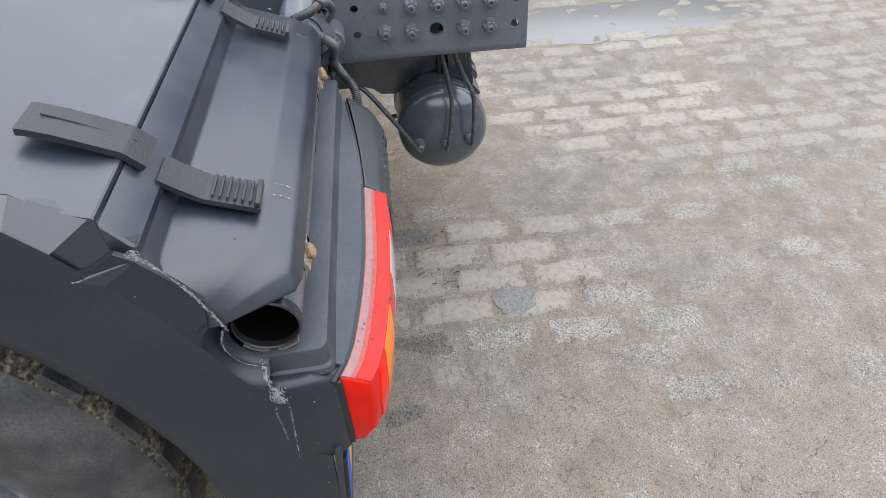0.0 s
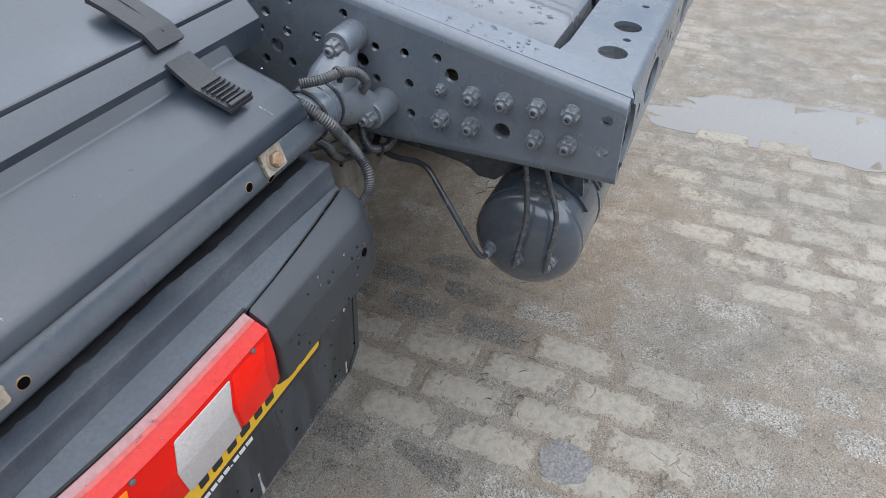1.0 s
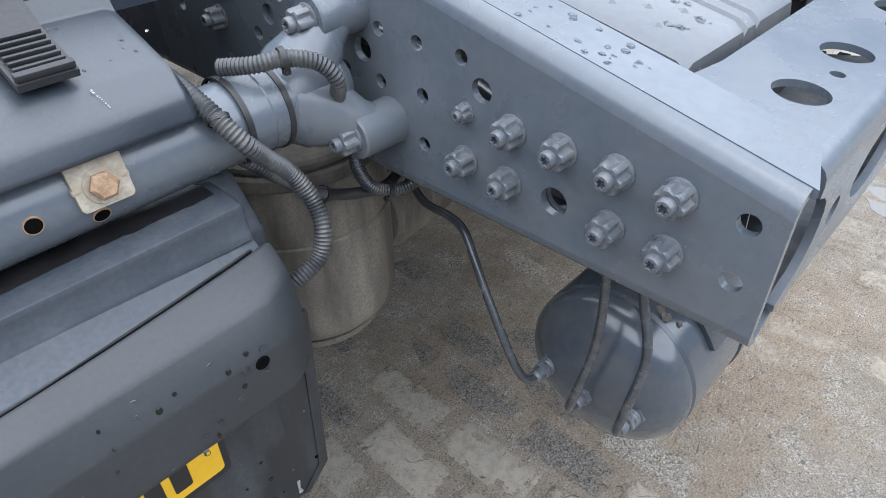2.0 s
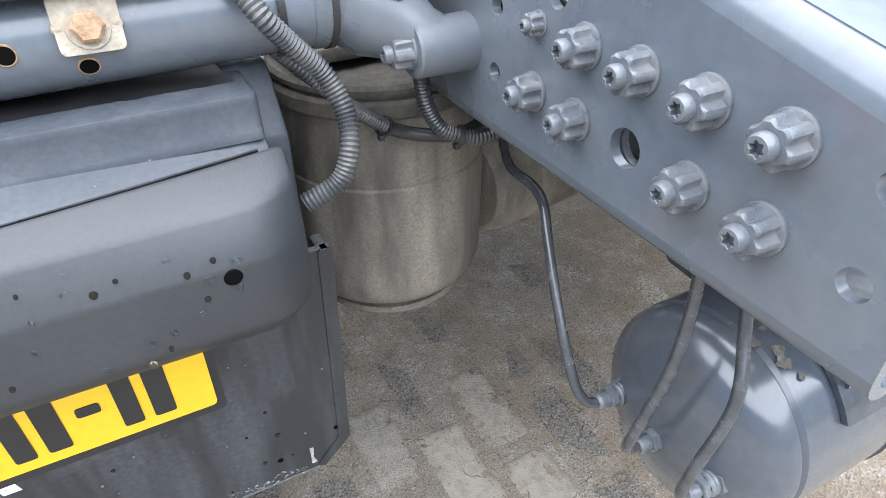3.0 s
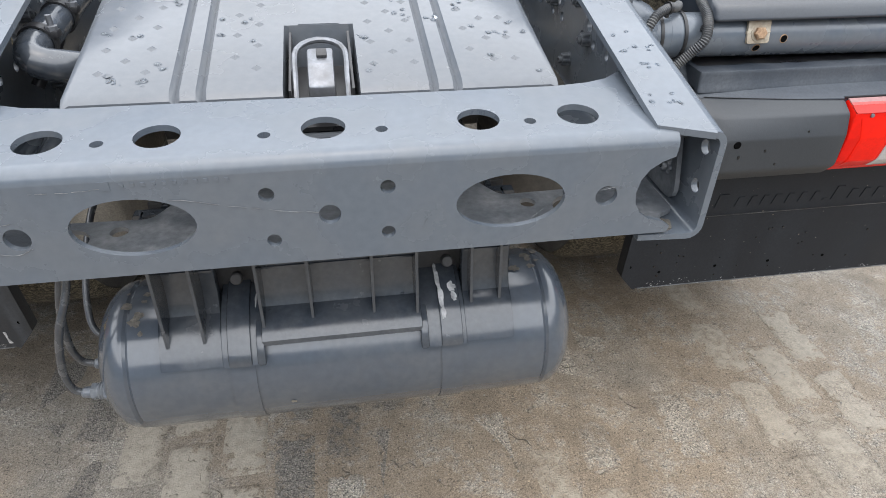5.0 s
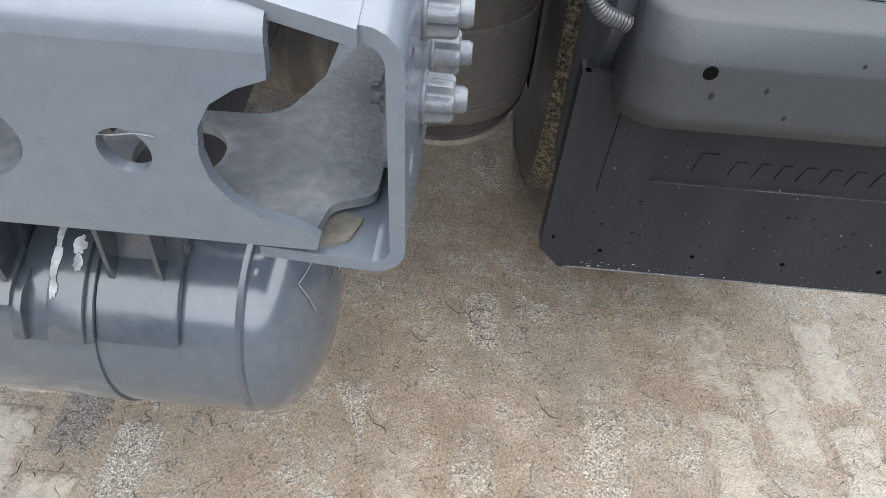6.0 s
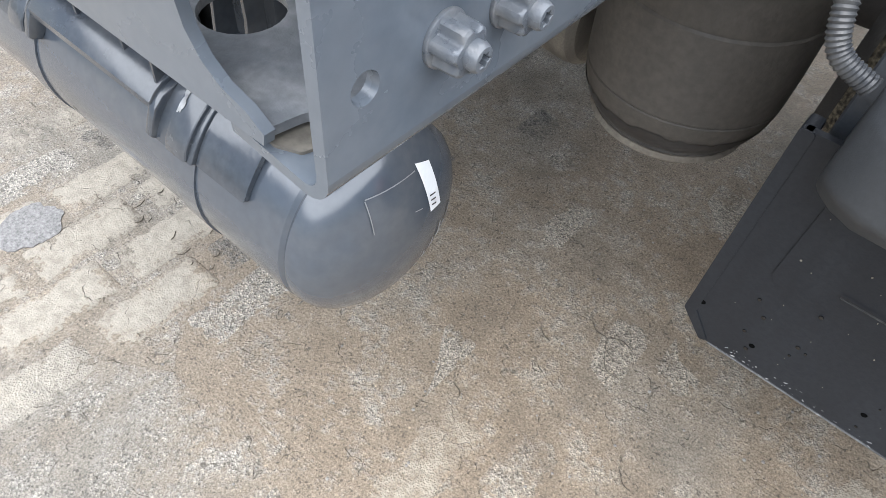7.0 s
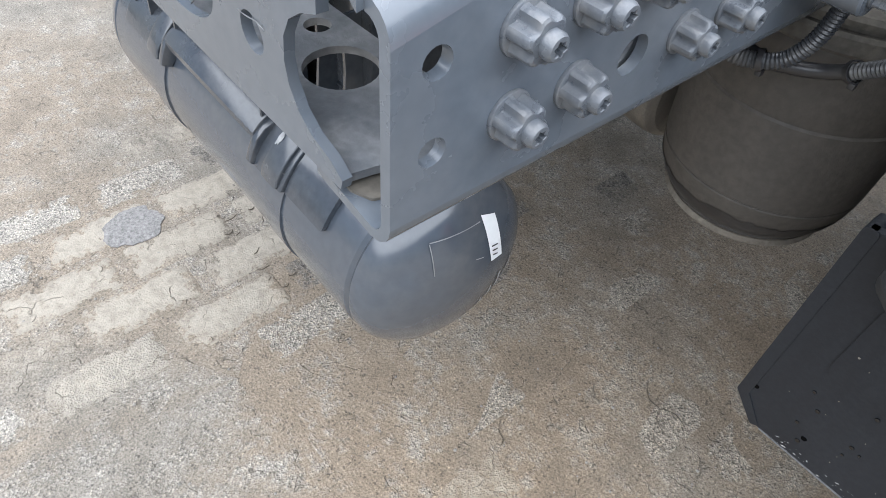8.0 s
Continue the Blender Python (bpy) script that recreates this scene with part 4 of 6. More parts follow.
        rows.append(row)
    for a, b in zip(rows, rows[1:]):
        for i in range(len(a)):
            bm.faces.new((a[i - 1], a[i], b[i], b[i - 1]))
    bm.faces.new(rows[0]), bm.faces.new(rows[-1])
    part("carrier_end", bm, PLASTIC, g, "rounded corner of the lamp carrier", 50)
    # wet grime and painted gap shade on the ledge under the tube, ragged in front
    bm = bmesh.new()
    rows = []
    for k in range(240):
        x = 0.640 + 0.0022 * k
        y0 = 0.4110 + 0.010 * noise.noise(Vector((x * 9, s, 0.0))) + 0.005 * noise.noise(Vector((x * 40, s, 2.0))) + 0.002 * noise.noise(Vector((x * 150, s, 4.0)))
        rows.append([bm.verts.new((s * x, y, 0.8216)) for y in (y0, 0.43, 0.465)])
    for a, b in zip(rows, rows[1:]):
        for i in range(2):
            bm.faces.new((a[i], a[i + 1], b[i + 1], b[i]))
    part("grime_and_gap_shade", bm, CABLE, g, "ragged dark wet grime and painted gap shade under the tube")
    # dished seat round the tube's open end
    bm = bmesh.new()
    rows = []
    for k in range(24):
        a = radians(44 - 127 * k / 23)
        rows.append([bm.verts.new((s * x, 0.437 + r * math.cos(a), 0.857 + r * math.sin(a))) for r, x in ((0.0640, 1.2640), (0.0595, 1.2628), (0.0545, 1.2560), (0.0500, 1.2460), (0.0455, 1.2420), (0.0420, 1.2490), (0.0406, 1.2480), (0.0392, 1.246), (0.0372, 1.236), (0.0345, 1.222))])
    for a, b in zip(rows, rows[1:]):
        for i in range(8):
            bm.faces.new((a[i], a[i + 1], b[i + 1], b[i]))
    part("tube_seat", bm, PLASTIC, g, "dished recess round the tube end", 50)
    bm = bmesh.new()
    ribbon(bm, [(0.437 + 0.0372 * math.cos(radians(-40 - 12 * k)), 0.858 + 0.0372 * math.sin(radians(-40 - 12 * k))) for k in range(9)], s * 1.200, s * 1.2340, 0.0015)
    part("dirt_lining", bm, CAKED, g, "dry brown dirt under the tube end")
    bm = bmesh.new()          # inner end of the ledge runs into the wheel arch
    prism(bm, fillet([(0.40, 0.70), (0.52, 0.40), (0.60, 0.40), (0.60, 0.83), (0.44, 0.825), (0.40, 0.775)], 0.01, 3), s * 0.606, s * 0.645, 0.006)
    part("inner_cheek", bm, LEDGEM, g, "grimy inner end of the ledge")
    # rear panel beside the lamp
    bm = bmesh.new()
    pan = fillet([(0.349, 0.735), (0.3415, 0.7770), (0.317, 0.761), (0.3055, 0.724), (0.306, 0.664), (0.328, 0.638), (0.392, 0.634), (0.392, 0.66)],
                 [0, 0.003, 0.012, 0.02, 0.02, 0.012, 0, 0], 4)

    def ease(x, y, z):
        k = max(0.0, (0.665 - abs(x)) / 0.045)
        q = max(0.0, (0.893 - abs(x)) / 0.273)
        t = max(0.0, min(1.0, (z - 0.752) / 0.025))
        return (x, y + 0.03 * k * k * (1 - t) + 0.028 * q ** 1.4 * t, z + 0.007 * q * t)

    prism(bm, pan, s * 0.620, s * 0.893, 0.006, steps=14, shape=ease)
    panel = part("rear_panel", bm, PANELM, g, "rounded plastic panel with a small hole and water drops")
    # black strip that paints the shade of the gap behind the panel
    bm = bmesh.new()
    prism(bm, [(0.352, 0.762), (0.3448, 0.7752), (0.3425, 0.7750), (0.346, 0.762)], s * 0.640, s * 0.893, 0.0, steps=12,
          shape=lambda x, y, z: (x, y + 0.028 * max(0.0, (0.893 - abs(x)) / 0.273) ** 1.4, z + 0.007 * (0.893 - abs(x)) / 0.273))
    part("panel_gap_shade", bm, CABLE, g, "black strip for the shade in the gap behind the panel")
    bm = bmesh.new()
    lathe(bm, [(0, 0.0008), (0.0060, 0.0008), (0.0068, 0.0), (0.0078, -0.002)], along(R((0.6850, 0.3052, 0.7175)), (0, -1, 0.02)), 18)
    part("panel_hole", bm, HOLE, g)
    # hanging flap
    bm = bmesh.new()
    fl = fillet([(0.588, 0.66), (0.588, 0.364), (0.622, 0.322), (1.250, 0.322), (1.262, 0.35), (1.262, 0.66)], [0, 0.012, 0.012, 0.004, 0.01, 0], 3)
    back = lambda z: 0.390 + 0.095 * max(0.0, 0.64 - z)
    sheet(bm, fl, [], lambda u, v, w: (s * u, back(v) + w, v), 0.008)
    sheet(bm, fillet([(0.586, 0.66), (0.586, 0.361), (0.621, 0.319), (0.630, 0.325), (0.600, 0.367), (0.600, 0.66)], 0.004, 2), [],
          lambda u, v, w: (s * u, back(v) - 0.0015 + w, v), 0.028)
    sheet(bm, fillet([(0.640, 0.635), (0.640, 0.480), (1.24, 0.480), (1.24, 0.635)], 0.012, 3), [], lambda u, v, w: (s * u, back(v) - 0.001 + w, v), 0.006)
    part("flap", bm, FLAPM if s < 0 else FLAPC, g, "dark mud flap with a scuffed lower edge")
    for x, z in ((0.601, 0.386), (0.672, 0.365), (0.801, 0.369), (0.927, 0.370), (1.06, 0.372)):
        bm = bmesh.new()
        lathe(bm, [(0, 0.0006), (0.0032, 0.0006), (0.0038, -0.001)], along(R((x, back(z), z)), (0, -1, 0)), 12)
        part("flap_hole", bm, HOLE, g)
    if s < 0:
        for x, z0, z1 in ((0.906, 0.386, 0.3235), (0.635, 0.364, 0.334)):
            bm = bmesh.new()
            sheet(bm, fillet([(x - 0.0030, z0), (x + 0.0022, z0 + 0.001), (x + 0.0012, z0 - 0.014), (x + 0.0016, z1), (x - 0.0060, z1 - 0.001), (x - 0.0014, z0 - 0.018)], 0.0012, 2), [], lambda u, v, w: (s * u, back(v) - 0.0008 + w, v), 0.0016)
            part("paint_run", bm, SCUFF, g, "pale run of dried paint")
    bm = bmesh.new()
    sheet(bm, [(0.632, 0.3205), (0.90, 0.3208), (1.248, 0.3205), (1.248, 0.3232), (0.95, 0.3226), (0.80, 0.3238), (0.632, 0.3228)], [], lambda u, v, w: (s * u, back(v) - 0.0008 + w, v), 0.0096)
    part("flap_edge", bm, EDGEM, g, "scuffed pale lower edge")
    # support tube, open at its outer end
    bm = bmesh.new()
    lathe(bm, [(0.0, 0.35), (0.0325, 0.35), (0.0330, 0.006), (0.0345, 0.005), (0.0352, 0.008), (0.0356, 0.05), (0.0368, 0.08), (0.0370, 0.10), (0.0370, 0.64), (0.0385, 0.642), (0.0385, 0.668), (0.037, 0.67), (0.037, 0.71)],
          along(R((1.2370, 0.437, 0.8480)), (-s, 0, 0.013)), 40)
    tube = part("support_tube", bm, PAINT, truck, "grey steel mudguard tube with open end")
    # black cup: the tube's inner shade put into the colour
    bm = bmesh.new()
    lathe(bm, [(0.0, 0.20), (0.0322, 0.20), (0.0322, 0.010)], along(R((1.2370, 0.437, 0.8480)), (-s, 0, 0.013)), 32)
    part("bore", bm, HOLE, tube, "inside of the tube, painted black for its shade")
    bm = bmesh.new()
    lathe(bm, [(0.0323, 0.030), (0.0326, 0.003), (0.0336, 0.0015), (0.0352, 0.003), (0.0360, 0.007), (0.0362, 0.014)], along(R((1.2370, 0.437, 0.8480)), (-s, 0, 0.013)), 40)
    part("mouth_rim", bm, CABLE, tube, "black rim of the tube mouth")
    for x in (0.728, 1.144):
        bm = bmesh.new()
        m = along(R((x, 0.437 - 0.0358, 0.862 if x > 1 else 0.865)), (0, -1, 0.32))
        m = m @ Matrix.Scale(0.76 if x > 1 else 0.88, 4)
        pr = fillet([(-0.023, -0.024), (0.023, -0.024), (0.024, 0.016), (0.014, 0.026), (-0.014, 0.026), (-0.023, 0.016)], 0.005, 3)
        sheet(bm, pr, [], lambda u, v, w: m @ Vector((u, v + 0.006, w - 0.003 + 0.004 * math.cos(v * 60))), 0.006)
        for e in (-1, 1):                 # folded ears beside the bolt
            block(bm, m @ Vector((e * 0.0205, 0.002, 0.0020)), (0.008, 0.006, 0.006), 0.002)
        lathe(bm, [(0.0165, 0.002), (0.0155, 0.006), (0.0, 0.0065)], m, 20)
        part("clip", bm, CLIPM, tube, "pale galvanised clamp with rust stains")
        bm = bmesh.new()
        lathe(bm, [(0.0115, 0.006), (0.0125, 0.009), (0.0125, 0.014), (0.010, 0.0165), (0.0, 0.0165)], m, 6)
        part("clip_bolt", bm, RUST, tube, "rusty hexagon bolt")
        for hx, ang in (((0.7345, -23), (0.7800, 2)) if x < 1 else ((1.110, 3), (1.150, -24))):
            bm = bmesh.new()
            d = (0, -math.cos(radians(ang)), math.sin(radians(ang)))
            p = (hx, 0.437 + 0.0366 * d[1], 0.848 + 0.013 * (1.233 - hx) + 0.0366 * d[2])
            lathe(bm, [(0, 0.0009), (0.0058, 0.0009), (0.0066, 0.0002), (0.0070, -0.004)], along(R(p), d), 16)
            part("tube_hole", bm, HOLE, tube)
            bm = bmesh.new()
            lathe(bm, [(0.0062, 0.0010), (0.0070, 0.0009), (0.0074, 0.0003), (0.0078, -0.004)], along(R(p), d), 16)
            part("rust_ring", bm, RUST, tube, "rust round a drilled hole")
    # fork that holds the tube to the rail
    bm = bmesh.new()
    pr = [(0.037, 0.0), (0.0395, 0.003), (0.0395, 0.034), (0.041, 0.045), (0.044, 0.062), (0.042, 0.085), (0.03, 0.10), (0.0, 0.10)]
    lathe(bm, pr, along(R((0.575, 0.437, 0.857)), (-s, 0, 0)), 32)
    for y, z, r1 in ((0.388, 0.818, 0.023), (0.434, 0.924, 0.023)):
        a, b = Vector(R((0.535, 0.437, 0.857))), Vector(R((0.470, y, z)))
        taper(bm, a, b, 0.041, r1)
    for y, z in ((0.388, 0.818), (0.434, 0.924)):
        lathe(bm, [(0, 0), (0.0245, 0), (0.025, 0.002), (0.0235, 0.056), (0.022, 0.058), (0, 0.058)], along(R((0.441, y, z)), (s, 0, 0)), 28)
    fork = part("tube_bracket", bm, PAINT, truck, "cast bracket between tube and rail")
    for y, z in ((0.388, 0.818), (0.434, 0.924)):
        bm = bmesh.new()
        bolt_mesh(bm, 1.0)
        turned(bm, along(R((0.499, y, z)), (s, 0, 0)))
        part("bracket_bolt", bm, BOLTP, fork)
    # rubber straps over the cover
    for x in (0.726, 1.140):
        bm = bmesh.new()
        pr = fillet([(0.519, 0.9945), (0.505, 0.983), (0.482, 0.9665), (0.430, 0.9475)], [0, 0.010, 0.014, 0], 4, closed=False)
        ribbon(bm, pr, s * (x - 0.0215), s * (x + 0.0215), -0.006, 0.001)
        strap = part("rubber_strap", bm, RUBBER, g, "black rubber hold-down strap with grip ribs")
        for k in range(7):
            y = 0.474 - 0.0068 * k
            z = 0.968 + (y - 0.480) * 0.361
            bm = bmesh.new()
            wide = 0.041 if k == 6 else 0.036
            block(bm, R((x, y - 0.0024, z + 0.0066)), (wide, 0.0056 if k == 6 else 0.0026, 0.0060 if k == 6 else 0.0042), 0.0010, Matrix.Rotation(radians(20), 4, "X"))
            part("grip_rib", bm, RUBBER, g)
        bm = bmesh.new()
        pr = fillet([(0.523, 1.0115), (0.538, 1.0275), (0.568, 1.0420), (0.590, 1.0520), (0.611, 1.0595), (0.616, 1.0605)], [0, 0.006, 0.02, 0.014, 0.004, 0], 4, closed=False)
        ribbon(bm, pr, s * (x - 0.0235), s * (x + 0.0235), 0.007, 0.001)
        part("rubber_strap", bm, RUBBER, g, "black rubber hold-down strap with a raised end")
        bm = bmesh.new()
        pr = fillet([(0.530, 1.0265), (0.574, 1.0500), (0.602, 1.0625)], [0, 0.02, 0], 4, closed=False)
        ribbon(bm, pr, s * (x - 0.0040), s * (x - 0.0028), 0.0035, 0.001)
        part("strap_seam", bm, RUBBER, g)
    g.location.z = DROP
    tail_light(s).location.z = DROP
    bellows(s)
    bump_stop(s)
    wheel(s)
    return g


def tail_light(s):
    pan = fillet([(0.392, 0.730), (0.352, 0.766), (0.3415, 0.7770), (0.3110, 0.7615), (0.3085, 0.715), (0.313, 0.668), (0.330, 0.642), (0.392, 0.638)],
                 [0, 0, 0.003, 0.006, 0.01, 0.02, 0.008, 0], 3)

    def bow(x, y, z):
        k = max(0.0, abs(x) - 1.00)
        e = max(0.0, abs(x) - 1.200)
        lift = 0.18 * max(0.0, 0.70 - z) * min(max((abs(x) - 1.16) / 0.09, 0.0), 1.0)
        return (x, min(y + 0.42 * k * k + 3.5 * e * e, 0.425), z + lift)

    def strip(x0, x1, grow, z0, z1, name, material, parent, label):
        bm = bmesh.new()
        pr = [(0.334, z1), (0.3106 - grow, z1 - 0.002), (0.3082 - grow, 0.715), (0.3124 - grow, 0.668), (0.325 - grow, z0 + 0.002), (0.336, z0)]
        prism(bm, fillet(pr, 0.004, 2), s * x0, s * x1, 0.0025, steps=6, shape=lambda x, y, z: bow(x + s * 0.014 * (1 - ((z - 0.703) / 0.052) ** 2) - s * 0.007, y, z))
        return part(name, bm, material, parent, label)

    bm = bmesh.new()
    prism(bm, pan, s * 0.897, s * 1.247, 0.006, steps=20, shape=bow)
    lamp = part("tail_light", bm, REDL, truck, "long red rear lamp cluster with amber and clear fields")
    strip(0.916, 0.974, 0.0012, 0.649, 0.756, "lens", REDL2, lamp, "deep red ribbed lens")
    strip(0.979, 1.066, 0.0018, 0.649, 0.756, "lens", WHITEL, lamp, "clear reversing lens")
    strip(1.125, 1.196, 0.0018, 0.649, 0.756, "lens", AMBER, lamp, "amber indicator lens")
    strip(1.202, 1.228, 0.0014, 0.649, 0.756, "lens", REDL2, lamp, "deep red ribbed lens")
    # strips that grade the painted sky sheen from red up to pale pink
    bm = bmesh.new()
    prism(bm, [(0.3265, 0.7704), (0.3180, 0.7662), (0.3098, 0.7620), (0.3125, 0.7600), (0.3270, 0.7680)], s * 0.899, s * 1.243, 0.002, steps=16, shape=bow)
    part("lens_top", bm, REDTOP, lamp, "red top edge where the painted sky sheen runs out")
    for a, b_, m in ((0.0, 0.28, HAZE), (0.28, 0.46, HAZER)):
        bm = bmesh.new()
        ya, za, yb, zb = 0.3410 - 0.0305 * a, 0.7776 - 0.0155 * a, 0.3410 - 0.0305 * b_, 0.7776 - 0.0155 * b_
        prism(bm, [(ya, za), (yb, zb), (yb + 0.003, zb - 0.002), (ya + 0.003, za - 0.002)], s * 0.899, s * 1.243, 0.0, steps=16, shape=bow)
        part("lens_edge", bm, m, lamp, "pinkish lens edge with painted sky sheen")
    for x, z in ((0.930, 0.757), (1.112, 0.757)):
        bm = bmesh.new()
        y = bow(x, 0.3095, z)[1]
        lathe(bm, [(0.0, 0.0012), (0.0022, 0.0012), (0.0036, 0.0006), (0.0040, -0.006)], along((s * x, y, z), (0, -1, 0.15)), 14)
        part("screw", bm, STEEL, lamp, "small recessed screw")
    bm = bmesh.new()
    pr = [(0.356, 0.754), (0.3480, 0.7795), (0.3428, 0.7790), (0.349, 0.754)]
    prism(bm, pr, s * 0.893, s * 1.251, 0.0, steps=14, shape=lambda x, y, z: bow(x, y, z))
    block(bm, (s * 1.2475, 0.377, 0.714), (0.005, 0.009, 0.122), 0.002, Matrix.Rotation(radians(8 * s), 4, "Z"))
    part("gasket", bm, INK, lamp, "black rubber seal")
    return lamp


def bellows(s):
    """Air spring under the rail: rubber bag on a piston; the worn one has rolled further up its piston."""
    bm = bmesh.new()
    worn = s > 0
    cx, r = (0.424, 0.1245) if worn else (0.445, 0.127)
    foot = [(0.0, 0.466), (0.100, 0.466), (0.1055, 0.470), (0.1125, 0.480), (0.1185, 0.494), (0.1225, 0.511), (0.1235, 0.5195), (0.1218, 0.5215), (0.1240, 0.524)] if worn else \
           [(0.0, 0.452), (0.095, 0.452), (0.104, 0.456), (0.116, 0.464), (0.123, 0.474), (0.1265, 0.488), (0.127, 0.505)]
    prof = [*foot, (r + 0.001, 0.56), (r + 0.001, 0.632), (r - 0.0012, 0.635), (r, 0.638), (r, 0.70), (r - 0.002, 0.718), (0.09, 0.722), (0, 0.722)]
    axis = Matrix.Translation((s * cx, 0.60, 0))
    lathe(bm, prof, axis, 56)
    b = part("air_spring", bm, BAGDARK if worn else BELLOWS, truck, "dark worn rubber air spring bellows" if worn else "dusty rubber air spring bellows")
    if worn:                              # dark band where the dust has come off
        bm = bmesh.new()
        hs, rs = [p[1] for p in foot[2:]], [p[0] for p in foot[2:]]
        rows = []
        for k in range(145):
            a = 2 * math.pi * k / 144
            top = 0.4935 + 0.010 * noise.noise(Vector((3 * math.cos(a), 3 * math.sin(a), 1.0))) + 0.006 * noise.noise(Vector((11 * math.cos(a), 11 * math.sin(a), 3.0)))
            top += 0.016 * max(0.0, noise.noise(Vector((7 * math.cos(a), 7 * math.sin(a), 6.0))) - 0.25)
            zs = [0.4695, 0.477, 0.484, min(max(top, 0.485), 0.514)]
            rows.append([bm.verts.new((s * cx + (float(np.interp(z, hs, rs)) + 0.0012) * math.cos(a), 0.60 + (float(np.interp(z, hs, rs)) + 0.0012) * math.sin(a), z)) for z in zs])
        for p, q in zip(rows, rows[1:]):
            for i in range(3):
                bm.faces.new((p[i], p[i + 1], q[i + 1], q[i]))
        part("bare_band", bm, CABLE, b, "ragged black band of bare rubber")
    base = 0.014 if worn else 0.0
    bm = bmesh.new()
    lathe(bm, [(0, base + 0.440), (0.094, base + 0.440), (0.100, base + 0.446), (0.1025, base + 0.456), (0.098, base + 0.462), (0, base + 0.462)], axis, 48)
    part("rolled_edge", bm, TYREM, b, "dark rolled rubber edge")
    bm = bmesh.new()
    lathe(bm, [(0, base + 0.426), (0.080, base + 0.426), (0.096, base + 0.430), (0.1035, base + 0.438), (0.1005, base + 0.444), (0, base + 0.444)], axis, 48)
    part("piston", bm, CAKED, b, "dusty piston foot")
    bm = bmesh.new()
    lathe(bm, [(0.10, 0.714), (r - 0.001, 0.716), (r + 0.0025, 0.720), (r + 0.0030, 0.734), (r + 0.0005, 0.738), (r - 0.0050, 0.7385), (r - 0.0050, 0.7430), (r - 0.0005, 0.7435), (r, 0.749), (r - 0.004, 0.753), (0.06, 0.757), (0, 0.758)], axis, 56)
    part("collar", bm, DUSTY, b, "dusty rolled collar")
    bm = bmesh.new()
    lathe(bm, [(0.014, 0.0), (0.014, 0.004), (0.009, 0.005), (0.009, 0.014), (0.0, 0.015)], Matrix.Translation((s * 0.505, 0.585, 0.780)), 6)
    part("plate_bolt", bm, RUST, b, "rusty bolt")
    bm = bmesh.new()
    block(bm, (s * 0.50, 0.60, 0.774), (0.11, 0.13, 0.016), 0.004)
    lathe(bm, [(0.010, 0.0), (0.010, 0.02), (0.006, 0.021), (0.006, 0.035), (0, 0.036)], Matrix.Translation((s * 0.516, 0.566, 0.774)), 12)
    part("top_plate", bm, DUSTY, b, "dusty mounting plate")


def bump_stop(s):
    """Dusty brake chamber lying inboard of the air spring."""
    bm = bmesh.new()
    lathe(bm, [(0, 0.0), (0.050, 0.001), (0.074, 0.006), (0.084, 0.016), (0.087, 0.030), (0.087, 0.085), (0.092, 0.088), (0.092, 0.102), (0.086, 0.106), (0.083, 0.19), (0.06, 0.215), (0, 0.22)],
          along((s * 0.285, 0.665, 0.50), (-s, 0.12, 0.0)), 40)
    part("brake_chamber", bm, BELLOWS, truck, "dust-coated round brake chamber under the chassis")


def taper(bm, a, b, r0, r1, n=20):
    m = along(a, b - a)
    l = (b - a).length
    lathe(bm, [(0, 0), (r0, 0), (r0 * 0.9 + r1 * 0.1, l * 0.35), (r1 * 0.95 + r0 * 0.05, l * 0.8), (r1, l), (0, l)], m, n)


def wheel(s):
    hub = Matrix.Translation((s * 0.925, 1.125, 0.487)) @ Matrix.Rotation(radians(90 * s), 4, "Y") @ Matrix.Diagonal((0.955, 0.955, 1, 1))
    bm = bmesh.new()
    lathe(bm, [(0.29, -0.335), (0.33, -0.350), (0.43, -0.350), (0.486, -0.330), (0.504, -0.305), (0.508, -0.29), (0.508, 0.24), (0.500, 0.265), (0.480, 0.278), (0.43, 0.288), (0.345, 0.286), (0.30, 0.27), (0.285, 0.25)], hub, 72)
    w = part("wheel", bm, TYREM, truck, "worn black truck tyre")
    bm = bmesh.new()
    block(bm, (0, 0, 0), (0.020, 0.066, 0.050), 0.005, None, 1)
    lug = part("tread_block", bm, TYREM, w, "worn shoulder block")
    for k in range(30):
        m = hub @ Matrix.Rotation(2 * math.pi * k / 30, 4, "Z") @ Matrix.Translation((0.499, 0, 0.240))
        if k:
            again(lug, m, w)
        else:
            lug.matrix_basis = m
    bm = bmesh.new()
    lathe(bm, [(0.4985, 0.268), (0.5035, 0.262), (0.5090, 0.242), (0.5105, 0.0), (0.5095, -0.285), (0.5055, -0.303), (0.496, -0.318), (0.488, -0.331)], hub, 90)
    part("tread_band", bm, LINER, w, "tread crusted with grit and dried mud")
    bm = bmesh.new()
    lathe(bm, [(0.0, 0.12), (0.12, 0.12), (0.14, 0.10), (0.26, 0.10), (0.285, 0.22), (0.30, 0.262), (0.29, 0.27), (0.27, 0.20), (0.24, 0.0), (0, 0.0)], hub, 48)
    part("rim", bm, DIRTSTEEL, w, "grey steel wheel rim")


GUARD = {s: on_side(s) for s in (-1, 1)}


